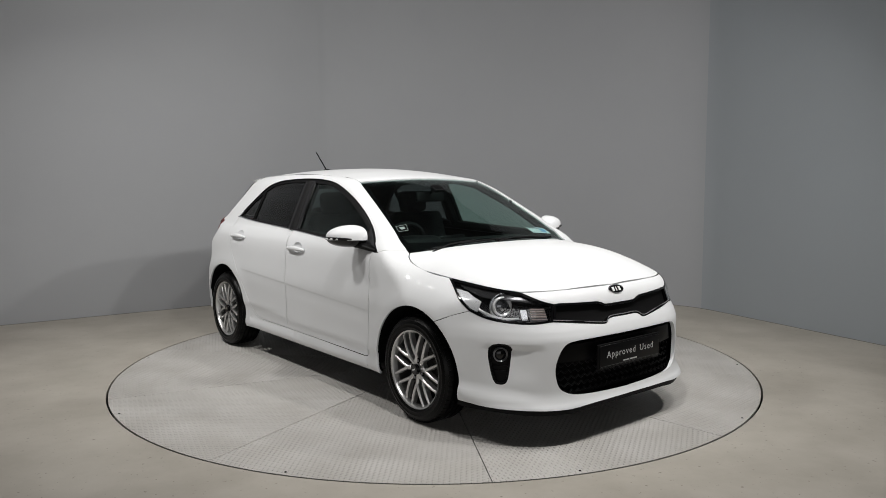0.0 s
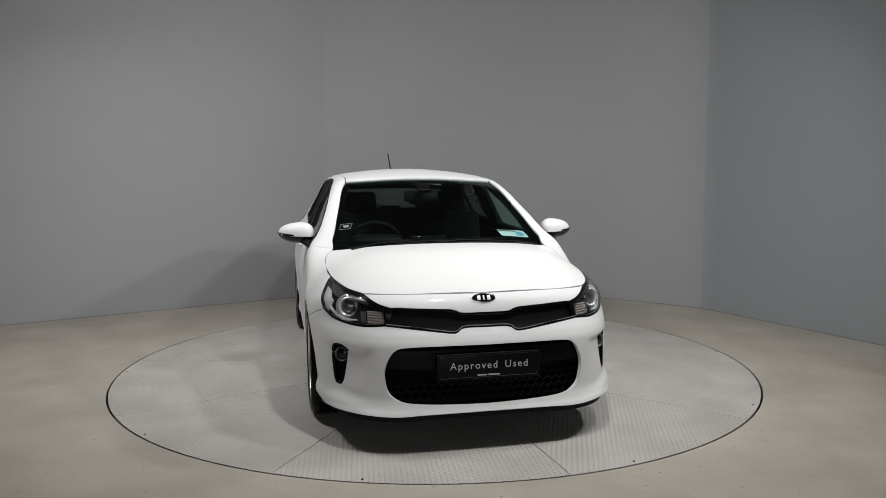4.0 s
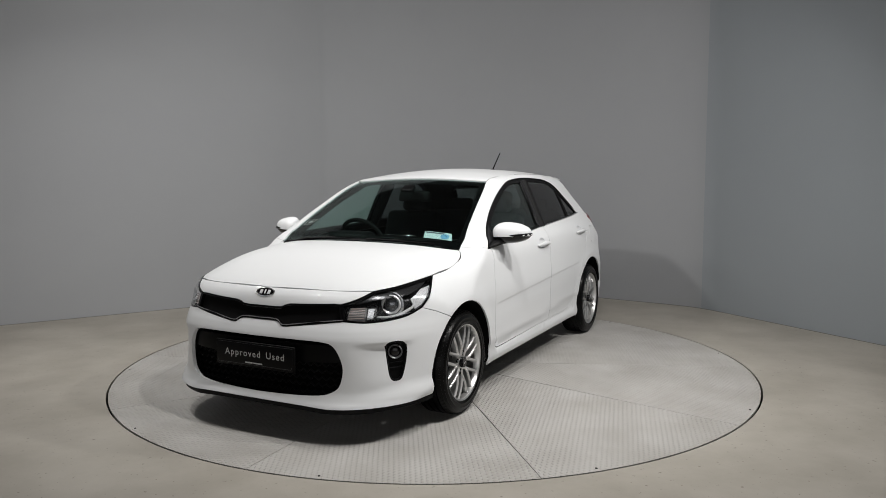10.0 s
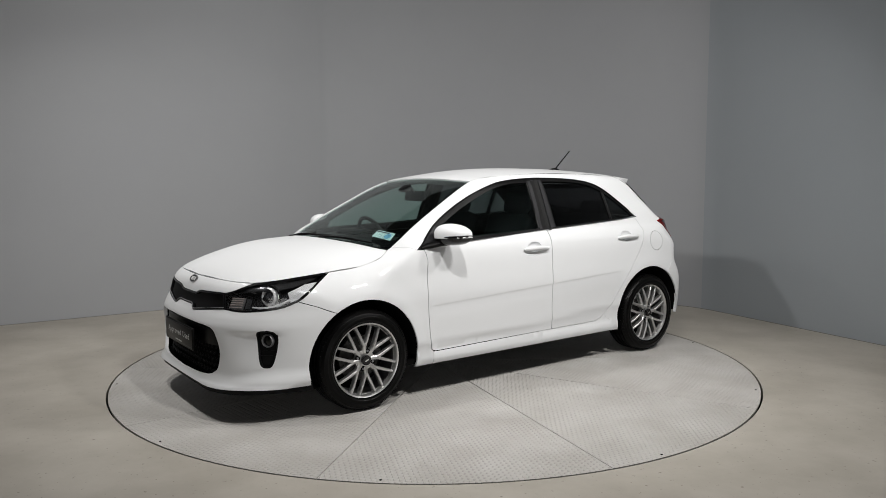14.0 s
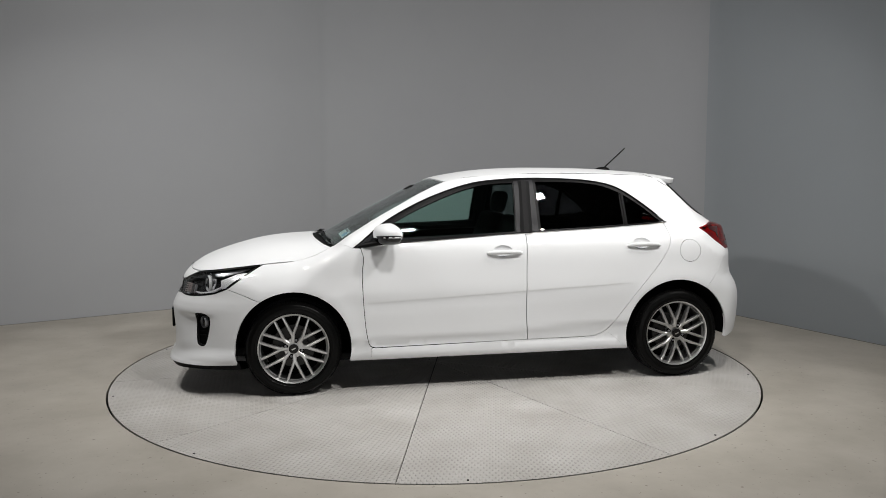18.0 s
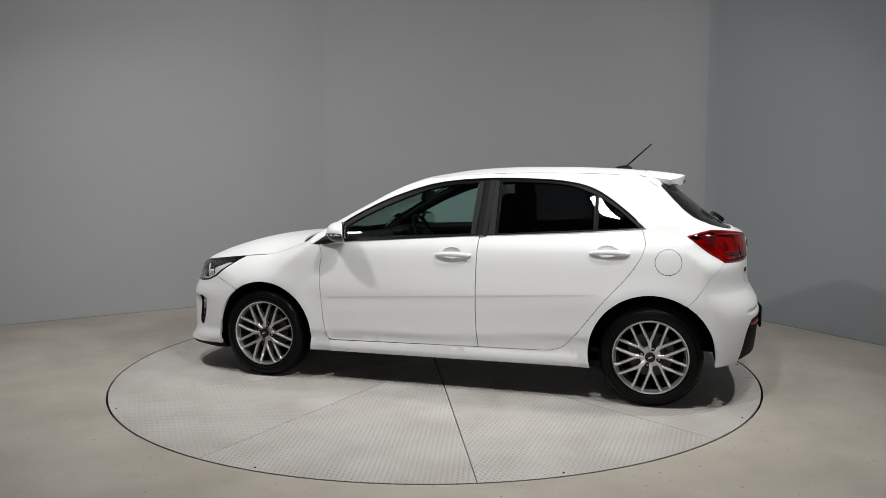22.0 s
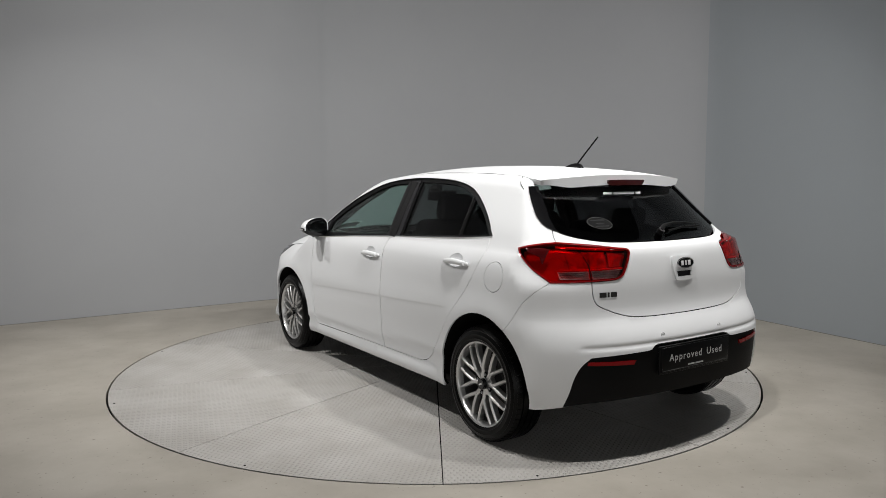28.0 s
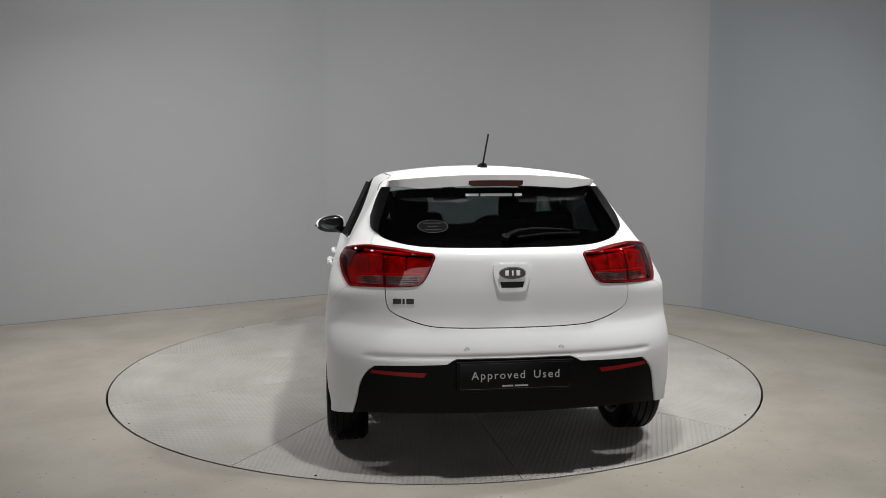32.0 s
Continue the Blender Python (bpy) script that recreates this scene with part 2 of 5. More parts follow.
def wall(name, line, height, label, mat=WALLMAT, thick=0.12):
    b = bmesh.new()
    L = [Vector((p[0], p[1])) for p in line]
    rows = []
    for i, p in enumerate(L):
        d = (L[min(i + 1, len(L) - 1)] - L[max(i - 1, 0)]).normalized()
        o = Vector((-d.y, d.x)) * thick
        rows.append([b.verts.new((p.x, p.y, 0)), b.verts.new((p.x, p.y, height)), b.verts.new((p.x + o.x, p.y + o.y, height)), b.verts.new((p.x + o.x, p.y + o.y, 0))])
    for a, c in zip(rows, rows[1:]):
        for i in range(4):
            b.faces.new((a[i], a[(i + 1) % 4], c[(i + 1) % 4], c[i]))
    b.faces.new(rows[0])
    b.faces.new(rows[-1])
    return tagged(part(name, b, mat, smooth=0.3), label, "wall", kind="structure")


H = 4.2
CURVE = arc_points([(-1.36, 3.238), (-1.18, 3.335), (-0.6, 3.50), (0.2, 3.57), (0.95, 3.43), (1.53, 3.15), (2.1, 2.75), (2.52, 2.445), (2.72, 2.27), (2.835, 2.115), (2.90, 1.990)], 8)
BACK, TURN = CURVE[:69], CURVE[68:]
wall("wall_left", [(-6.2, 0.12), (-4.09, 1.48), (-1.36, 3.238)], H, "smooth grey painted studio wall standing on the concrete floor")
wall("wall_back", BACK, H, "curved grey painted studio wall behind the turntable")
wall("wall_right", [*TURN, (3.66, 0.41), (4.9, -2.2)], H, "smooth blue-grey studio wall standing on the concrete floor", BLUEWALL)
wall("wall_side", [(4.9, -2.2), (4.9, -8.0)], H, "plain grey painted studio wall")
# unseen front wall, left open for the added fill light
wall("wall_front_right", [(4.9, -8.0), (FILL_OPENING[1], -8.0)], H, "plain grey painted studio wall behind the camera")
wall("wall_front_left", [(FILL_OPENING[0], -8.0), (-6.2, -8.0)], H, "plain grey painted studio wall behind the camera")
tagged(part("wall_front_top", box(FILL_OPENING[1] - FILL_OPENING[0], 0.12, H - FILL_OPENING[2], pose((FILL_OPENING[0] + FILL_OPENING[1]) / 2, -8.06, (H + FILL_OPENING[2]) / 2)), WALLMAT), "plain grey painted wall over the opening added for the fill light", "wall", kind="structure")
wall("wall_side_left", [(-6.2, -8.0), (-6.2, 0.12)], H, "plain grey painted studio wall")
# thin dark strips draw the shadow line where the walls meet the floor
for name, line in (("joint_line_left", [(-6.0, 0.23), (-4.09, 1.465), (-1.36, 3.223)]), ("joint_line_back", [(p[0], p[1] - 0.012) for p in BACK]), ("joint_line_right", [*[(p[0] - 0.008, p[1] - 0.008) for p in TURN], (3.648, 0.405), (4.89, -2.2)])):
    tb = bmesh.new()
    tube([(x, y, 0.001) for x, y in line], 0.004, 6, bm=tb)
    tagged(part(name, tb, simple("joint_shade", (0.20, 0.19, 0.175), 0.9, vary=0.5)), "thin dark strip drawn as the shadow line of the wall and floor joint", "trim", kind="structure")
ceil = box(12.5, 13.5, 0.1, pose(-0.6, -2.0, H + 0.05))
tagged(part("ceiling", ceil, simple("ceiling_paint", (0.05, 0.05, 0.05), 0.9, vary=0.1)), "dark flat ceiling over the studio", "ceiling", kind="structure")


def ring_floor():
    """The floor with a round hole for the turntable, and the pit under it."""
    b = bmesh.new()
    n = 128
    inner, outer, low = [], [], []
    for k in range(n):
        a = 2 * math.pi * k / n
        c, s = math.cos(a), math.sin(a)
        q = 8.5 / max(abs(c), abs(s))
        inner.append(b.verts.new((TABLE_R * c, TABLE_R * s, 0)))
        low.append(b.verts.new((TABLE_R * c, TABLE_R * s, -0.12)))
        outer.append(b.verts.new((q * c, q * s, 0)))
    for k in range(n):
        j = (k + 1) % n
        b.faces.new((inner[k], outer[k], outer[j], inner[j]))
        b.faces.new((low[k], inner[k], inner[j], low[j]))
    b.faces.new(low)
    return b


tagged(part("floor", ring_floor(), FLOORMAT, smooth=0.5), "pale sealed concrete floor, scuffed, round the turntable", "floor", kind="structure")
# ---- the turntable ----
table = tagged(new("turntable"), "round flush turntable of pale painted steel tread plate", "turntable")
SEAMS = [4 + 36 * k for k in range(10)]
def table_parts():
    part("deck_frame", cylinder(TABLE_R - 0.013, 0.08, pose(0, 0, -0.06), seg=160), GAP, table, "dark frame below the plates")
    b = bmesh.new()
    R, n = TABLE_R - 0.013, 20
    mid = radians(18)
    ofs = Vector((math.cos(mid), math.sin(mid), 0)) * 0.0145
    top = [ofs] + [Vector((R * math.cos(radians(0.06 + 35.88 * k / n)), R * math.sin(radians(0.06 + 35.88 * k / n)), 0)) for k in range(n + 1)]
    va = [b.verts.new(p) for p in top]
    vb = [b.verts.new(p - Vector((0, 0, 0.012))) for p in top]
    b.faces.new(va)
    b.faces.new(vb[::-1])
    for k in range(len(va)):
        j = (k + 1) % len(va)
        b.faces.new((va[k], vb[k], vb[j], va[j]))
    first = part("plate", b, PLATE, table, smooth=0.3)
    bolt = part("bolt", cylinder(0.006, 0.004, pose(0, 0, 0.0005), seg=10), GAP, first)
    for i, a in enumerate(SEAMS):
        pl = first
        if i:
            pl = new("plate", first.data)
            pl.parent = table
        pl.matrix_basis = pose(0, 0, 0, 0, 0, a)
        for da in (9.5,):
            bo = bolt
            if i or da > 20:
                bo = new("bolt", bolt.data)
                bo.parent = pl
            q = radians(da + 2 * math.sin(i * 5))
            bo.matrix_basis = pose(2.215 * math.cos(q), 2.215 * math.sin(q), 0)


table_parts()


# ---- the car's skin ----
def monotone(xs, ys):
    """A smooth curve through points that never overshoots them."""
    xs, ys = np.array(xs, float), np.array(ys, float)
    if xs[0] > xs[-1]:
        xs, ys = xs[::-1], ys[::-1]
    h, d = np.diff(xs), np.diff(ys) / np.diff(xs)
    m = np.zeros(len(xs))
    for i in range(1, len(xs) - 1):
        if d[i - 1] * d[i] > 0:
            w1, w2 = 2 * h[i] + h[i - 1], h[i] + 2 * h[i - 1]
            m[i] = (w1 + w2) / (w1 / d[i - 1] + w2 / d[i])
    m[0], m[-1] = d[0], d[-1]

    def f(x):
        x = np.asarray(x, float)
        xc = np.clip(x, xs[0], xs[-1])
        i = np.clip(np.searchsorted(xs, xc) - 1, 0, len(h) - 1)
        t = (xc - xs[i]) / h[i]
        v = (ys[i] * (1 + 2 * t) * (1 - t) ** 2 + m[i] * h[i] * t * (1 - t) ** 2 + ys[i + 1] * t * t * (3 - 2 * t) + m[i + 1] * h[i] * t * t * (t - 1))
        return v + np.where(x < xs[0], (x - xs[0]) * m[0], 0) + np.where(x > xs[-1], (x - xs[-1]) * m[-1], 0)
    return f


def smax(a, b, k):
    h = np.maximum(k - np.abs(a - b), 0) / k
    return np.maximum(a, b) + h * h * k * 0.25


def step(a, b, x):
    t = np.clip((x - a) / (b - a), 0, 1)
    return t * t * (3 - 2 * t)


# profiles: height along the middle, nose and tail along the height, half width along the height
TOP = monotone([2.25, 2.10, 2.03, 1.985, 1.90, 1.77, 1.68, 1.57, 1.46, 1.37, 1.24, 1.10, 0.98, 0.80, 0.62, 0.46, 0.34, 0.25, 0.136, -0.034, -0.205, -0.419, -0.721, -1.024, -1.286, -1.463, -1.60],
               [0.55, 0.70, 0.765, 0.790, 0.832, 0.879, 0.905, 0.932, 0.950, 0.959, 0.966, 0.970, 1.030, 1.130, 1.222, 1.302, 1.352, 1.383, 1.404, 1.428, 1.440, 1.446, 1.443, 1.431, 1.408, 1.383, 1.352])
NOSE = monotone([0.05, 0.150, 0.195, 0.235, 0.285, 0.36, 0.46, 0.54, 0.58, 0.64, 0.72, 0.756, 0.79, 0.9],
                [2.08, 2.122, 2.133, 2.114, 2.103, 2.103, 2.105, 2.102, 2.088, 2.055, 2.032, 2.02, 1.995, 1.85])
TAIL = monotone([0.10, 0.25, 0.31, 0.50, 0.55, 0.60, 0.64, 0.665, 0.690, 0.75, 0.85, 0.94, 1.00, 1.022, 1.045, 1.10, 1.29, 1.33, 1.5],
                [1.86, 1.92, 1.94, 1.955, 1.952, 1.939, 1.919, 1.904, 1.889, 1.877, 1.873, 1.863, 1.850, 1.838, 1.765, 1.678, 1.445, 1.40, 1.25])
SIDE = monotone([0.12, 0.17, 0.205, 0.245, 0.272, 0.296, 0.33, 0.375, 0.42, 0.55, 0.64, 0.67, 0.75, 0.85, 0.92, 0.97, 1.00, 1.04, 1.10, 1.20, 1.30, 1.38, 1.46],
                [0.77, 0.798, 0.824, 0.839, 0.839, 0.833, 0.837, 0.8465, 0.847, 0.852, 0.857, 0.856, 0.850, 0.843, 0.830, 0.803, 0.776, 0.752, 0.727, 0.682, 0.634, 0.590, 0.54])
PLAN = monotone([-2.0, -1.8, -1.5, -1.29, -0.5, 0.5, 1.29, 1.6, 1.9, 2.1], [0.955, 0.98, 0.997, 0.999, 1.0, 1.0, 1.0, 0.985, 0.955, 0.93])
WHEELS = ((1.29, 0.303, 0.360), (-1.29, 0.307, 0.368))


def skin(x, y, z, tail=True, nose=True):
    """Below 0 inside the car's smooth outer skin, above 0 outside it."""
    y = np.abs(y)
    bonnet, roof = step(1.0, 1.16, x), step(0.4, -0.2, x)
    top = z - (TOP(x + 0.12 * y * y) - (0.06 + 0.10 * roof) * y * y - 0.5 * step(0.92, 1.30, x) * y ** 6)
    green = step(1.0, 1.3, z)
    wide = SIDE(z + 0.047 * x * step(0.29, 0.36, z) * (1 - step(0.45, 0.58, z)) * step(1.2, 0.9, np.abs(x))) * PLAN(x) - green * 0.055 * step(-0.7, -1.7, x)
    under = 0.622 - 0.0485 * x - z
    wide = wide - 0.0024 * step(0.0, 0.016, under) * step(0.10, 0.016, under) * step(0.86, 0.76, x) * step(-1.02, -0.85, x)
    for wx, wz, wr in WHEELS:
        r = np.hypot(x - wx, (z - wz) * 0.95)
        wide = wide + 0.010 * np.exp(-((r - wr) / 0.070) ** 2) * step(0.0, 0.25, z)
    f = smax(top, (y - wide) * 0.96, 0.055)
    if nose:
        scoop = 0.034 * step(0.54, 0.70, y) * step(0.80, 0.70, y) * step(0.528, 0.498, z) * step(0.30, 0.49, z)
        f = smax(f, x - (NOSE(z) - 0.06 * y * y - (1.03 - 0.16 * step(0.03, -0.05, z - 0.215 - 0.075 * step(0.46, 0.78, y))) * y ** 5 - scoop), 0.05)
    if tail:
        ledge = 0.007 * np.exp(-((z - 0.567) / 0.011) ** 2) * step(0.70, 0.62, y)
        f = smax(f, -x - (TAIL(z) - 0.15 * y * y - (0.47 + 0.53 * step(0.82, 1.00, z)) * y ** 6 - ledge), 0.035)
    return f


def normals_of(P, **kw):
    e = 2e-3
    g = np.stack([skin(*(P + d).T, **kw) - skin(*(P - d).T, **kw) for d in np.eye(3) * e], 1)
    return g / np.linalg.norm(g, axis=1, keepdims=True)


def lift(origin, way, lo, hi, **kw):
    """Where rays from inside the car leave its skin."""
    lo, hi = np.full(len(origin), lo, float), np.full(len(origin), hi, float)
    for _ in range(34):
        mid = (lo + hi) / 2
        inside = skin(*(origin + way * mid[:, None]).T, **kw) < 0
        lo, hi = np.where(inside, mid, lo), np.where(inside, hi, mid)
    return origin + way * lo[:, None]


def on_side(pts):
    p = np.array(pts, float)
    o = np.stack([p[:, 0], 0 * p[:, 0], p[:, 1]], 1)
    return lift(o, np.tile([0.0, 1, 0], (len(p), 1)), 0.2, 1.1)


def on_top(pts, **kw):
    p = np.array(pts, float)
    o = np.stack([p[:, 0], p[:, 1], 0 * p[:, 0]], 1)
    return lift(o, np.tile([0.0, 0, 1], (len(p), 1)), 0.5, 1.7, **kw)


def on_front(pts):
    p = np.array(pts, float)
    o = np.stack([0 * p[:, 0] + 1.0, p[:, 0], p[:, 1]], 1)
    return lift(o, np.tile([1.0, 0, 0], (len(p), 1)), 0.0, 1.4)


def on_rear(pts):
    p = np.array(pts, float)
    o = np.stack([0 * p[:, 0] - 1.0, p[:, 0], p[:, 1]], 1)
    return lift(o, np.tile([-1.0, 0, 0], (len(p), 1)), 0.0, 1.4)


FRONT_AXIS, REAR_AXIS, ROLL_AXIS = 1.0, -0.9, 0.72


def flat(P, how):
    """The skin's points in the plane of a projection."""
    P = np.asarray(P, float)
    if how == "roll":
        return np.stack([P[:, 0], 0.75 * np.arctan2(P[:, 2] - ROLL_AXIS, P[:, 1])], 1)
    if how == "front":
        return np.stack([0.9 * np.arctan2(P[:, 1], P[:, 0] - FRONT_AXIS), P[:, 2]], 1)
    if how == "rear":
        return np.stack([0.9 * np.arctan2(P[:, 1], REAR_AXIS - P[:, 0]), P[:, 2]], 1)
    return P[:, :2]


def raised(Q, how, **kw):
    """Back from the plane of a projection to the skin."""
    n = len(Q)
    if how == "roll":
        a = Q[:, 1] / 0.75
        o = np.stack([Q[:, 0], np.zeros(n), np.full(n, ROLL_AXIS)], 1)
        return lift(o, np.stack([np.zeros(n), np.cos(a), np.sin(a)], 1), 0.05, 1.3, **kw)
    if how in ("front", "rear"):
        a, s, x0 = Q[:, 0] / 0.9, (1 if how == "front" else -1), (FRONT_AXIS if how == "front" else REAR_AXIS)
        o = np.stack([np.full(n, x0), np.zeros(n), Q[:, 1]], 1)
        return lift(o, np.stack([s * np.cos(a), np.sin(a), np.zeros(n)], 1), 0.05, 1.6, **kw)
    o = np.stack([Q[:, 0], Q[:, 1], np.zeros(n)], 1)
    return lift(o, np.tile([0.0, 0, 1], (n, 1)), 0.5, 1.7, **kw)


def smoothline(pts, n=6):
    return np.array(arc_points(pts, n))


def outline(*pieces):
    """Joins lines end to end into one closed outline."""
    out = []
    for p in pieces:
        for q in p:
            if not out or np.linalg.norm(np.array(q) - out[-1]) > 1e-4:
                out.append(np.array(q, float))
    if np.linalg.norm(out[0] - out[-1]) < 1e-4:
        out.pop()
    return np.array(out)


def resample(Q, gap):
    out = []
    for a, b in zip(Q, np.roll(Q, -1, 0)):
        n = max(1, int(math.ceil(np.linalg.norm(b - a) / gap)))
        out += [a + (b - a) * k / n for k in range(n)]
    return np.array(out)


def inset(Q, d):
    """An outline drawn in by d."""
    area = 0.5 * np.sum(Q[:, 0] * np.roll(Q[:, 1], -1) - np.roll(Q[:, 0], -1) * Q[:, 1])
    s = 1 if area > 0 else -1
    a, b = Q - np.roll(Q, 1, 0), np.roll(Q, -1, 0) - Q
    na = np.stack([-a[:, 1], a[:, 0]], 1) / np.maximum(np.linalg.norm(a, axis=1), 1e-9)[:, None]
    nb = np.stack([-b[:, 1], b[:, 0]], 1) / np.maximum(np.linalg.norm(b, axis=1), 1e-9)[:, None]
    m = na + nb
    m /= np.maximum(np.sum(m * na, axis=1), 0.5)[:, None]
    return Q + s * d * m


def inside(Q, X):
    c = np.zeros(len(X), bool)
    for a, b in zip(Q, np.roll(Q, -1, 0)):
        hit = (a[1] > X[:, 1]) != (b[1] > X[:, 1])
        with np.errstate(divide="ignore", invalid="ignore"):
            c ^= hit & (X[:, 0] < (b[0] - a[0]) * (X[:, 1] - a[1]) / (b[1] - a[1]) + a[0])
    return c


from mathutils.geometry import delaunay_2d_cdt


def panel(name, edge, how, mat, parent, label="", holes=(), out=0.0, thick=0.012, gap=0.002, step_=0.028, mirror=False, back=None, sides=(1,), rows=(), **kw):
    """A curved sheet of the skin inside an outline, with thickness and rounded-in rim. mirror: the same on the other side (y < 0)."""
    loops = [inset(resample(flat(edge, how), 0.016), gap)] + [inset(resample(flat(h, how), 0.012), -gap) for h in holes]
    lo, hi = loops[0].min(0), loops[0].max(0)
    gx, gy = np.meshgrid(np.arange(lo[0] + step_ / 2, hi[0], step_), np.arange(lo[1] + step_ / 2, hi[1], step_))
    gx = gx + (np.arange(gx.shape[0]) % 2)[:, None] * step_ / 2
    G = np.stack([gx.ravel(), gy.ravel()], 1)
    keep, extra = inside(loops[0], G), []
    for h in loops[1:]:
        keep &= ~inside(h, G)
    for L in loops:
        for k in range(0, len(L), 1):
            keep &= np.hypot(*(G - L[k]).T) > step_ * 0.45
    for line in rows:
        R = flat(line, how)
        ok = inside(inset(loops[0], 0.006), R)
        for h in loops[1:]:
            ok &= ~inside(inset(h, -0.006), R)
        R = R[ok]
        for k in range(len(R)):
            keep &= np.hypot(*(G - R[k]).T) > step_ * 0.4
        extra.append(R)
    G = np.concatenate([G[keep], *extra])
    V, E, start = list(G), [], len(G)
    for L in loops:
        n = len(L)
        V += list(L)
        E += [(start + i, start + (i + 1) % n) for i in range(n)]
        start += n
    vs, _, fs, orig, _, _ = delaunay_2d_cdt([Vector(v) for v in V], E, [], 0, 1e-7)
    Q = np.array([tuple(v) for v in vs])
    F = np.array([f for f in fs if len(f) == 3])
    C = Q[F].mean(1)
    ok = inside(loops[0], C)
    for h in loops[1:]:
        ok &= ~inside(h, C)
    F = F[ok]
    P = raised(Q, how, **kw)
    N = normals_of(P, **kw)
    P = P + N * out
    a, b, c = P[F[:, 0]], P[F[:, 1]], P[F[:, 2]]
    flip = np.sum(np.cross(b - a, c - a) * N[F[:, 0]], axis=1) < 0
    F[flip] = F[flip][:, ::-1]
    inner = P - N * (thick(P)[:, None] if callable(thick) else thick)
    count = {}
    for f in F:
        for i in range(3):
            e = (f[i], f[(i + 1) % 3])
            count[e] = 1
    rim = [e for e in count if (e[1], e[0]) not in count]
    n = len(P)
    verts = list(P) + list(inner)
    norms = list(N) + list(-N)
    faces = [tuple(f) for f in F] + [tuple(f[::-1] + n) for f in F]
    mats = [0] * len(F) + [1 if back else 0] * len(F)
    ring = {}
    for i, j in rim:
        for k in (i, j):
            if k not in ring:
                ring[k] = len(verts)
                verts += [P[k] , inner[k]]
                norms += [(0, 0, 0), (0, 0, 0)]
    for i, j in rim:
        faces.append((ring[j], ring[i], ring[i] + 1, ring[j] + 1))
        mats.append(0)
    made = []
    for s in ((1, -1) if mirror else sides):
        me = bpy.data.meshes.new(name)
        me.from_pydata([(v[0], s * v[1], v[2]) for v in verts], [], [f if s > 0 else f[::-1] for f in faces])
        me.materials.append(mat)
        if back:
            me.materials.append(back)
            me.polygons.foreach_set("material_index", mats)
        me.polygons.foreach_set("use_smooth", [True] * len(faces))
        me.normals_split_custom_set_from_vertices([(v[0], s * v[1], v[2]) for v in norms])
        ob = new(name, me)
        ob.parent = parent
        if label:
            ob["label"] = label
        made.append(ob)
    return made if mirror else made[0]


def shrink(edge, how, d, **kw):
    """An outline on the skin drawn in by d."""
    return raised(inset(resample(flat(edge, how), 0.016), d), how, **kw)


def other(P):
    """The same line on the other side of the car."""
    return np.array(P) * [1, -1, 1]


def whole(P):
    """A line from the middle outwards, carried over to both sides: from y < 0 to y > 0."""
    P = np.array(P)
    return np.concatenate([other(P)[::-1], P])


car = tagged(new("hatchback_car"), "white five-door hatchback car parked on the turntable", "car")


def arch(wheel, a0, a1, n=24):
    wx, wz, r = WHEELS[wheel]
    return on_side([(wx + r * math.cos(radians(a0 + (a1 - a0) * k / n)), wz + r * math.sin(radians(a0 + (a1 - a0) * k / n))) for k in range(n + 1)])
# seam lines of the car's left side, shared by the panels that meet there
BELT = smoothline(on_side([(0.915, 0.930), (0.566, 0.955), (-0.2, 1.001), (-0.34, 1.008), (-0.94, 1.038), (-1.245, 1.062)]))
DLO = smoothline(on_side([(0.915, 0.930), (0.82, 0.995), (0.725, 1.070), (0.595, 1.148), (0.406, 1.237), (0.18, 1.314), (-0.01, 1.350), (-0.29, 1.366), (-0.58, 1.359), (-0.77, 1.341), (-0.93, 1.297), (-1.085, 1.197), (-1.245, 1.062)]))
DOOR_FRONT = smoothline(on_side([(0.862, 0.928), (0.845, 0.86), (0.855, 0.773), (0.852, 0.627), (0.839, 0.443), (0.822, 0.332), (0.808, 0.297), (0.775, 0.284)]))
SPLIT = smoothline(on_side([(-0.231, 1.003), (-0.223, 0.80), (-0.221, 0.60), (-0.222, 0.45), (-0.235, 0.298)]))
DOOR_BOTTOM = on_side([(0.775 - 1.01 * k / 20, 0.284 + 0.014 * k / 20) for k in range(21)])
DOOR_REAR = smoothline(on_side([(-1.225, 1.060), (-1.240, 1.015), (-1.248, 0.969), (-1.224, 0.894), (-1.152, 0.782), (-1.005, 0.614), (-0.859, 0.426), (-0.785, 0.344), (-0.718, 0.312), (-0.635, 0.302), (-0.235, 0.298)]))
WS_SIDE = smoothline(np.array([on_top([(1.015, 0.685)])[0], on_top([(0.80, 0.648)])[0], on_top([(0.55, 0.60)])[0], on_top([(0.275, 0.535)])[0]]))
WS_TOP = smoothline(on_top([(0.275, 0.535), (0.295, 0.35), (0.305, 0.0)]))
WS_LOW = smoothline(on_top([(1.015, 0.685), (1.075, 0.5), (1.12, 0.0)]))
DITCH = smoothline(on_top([(0.275, 0.535), (0.1, 0.525), (-0.4, 0.535), (-0.9, 0.53), (-1.2, 0.515)]))
BON_SIDE = smoothline(on_top([(1.045, 0.69), (1.09, 0.725), (1.16, 0.742), (1.30, 0.742), (1.48, 0.733), (1.60, 0.712), (1.72, 0.68), (1.80, 0.645), (1.872, 0.595)]))
BON_FRONT = smoothline(on_top([(1.872, 0.595), (1.93, 0.48), (1.965, 0.32), (1.985, 0.0)]))
BON_REAR = smoothline(on_top([(1.045, 0.69), (1.10, 0.55), (1.145, 0.30), (1.16, 0.0)]))
i_tip = int(np.argmin(np.abs(BON_SIDE[:, 0] - 1.447)))
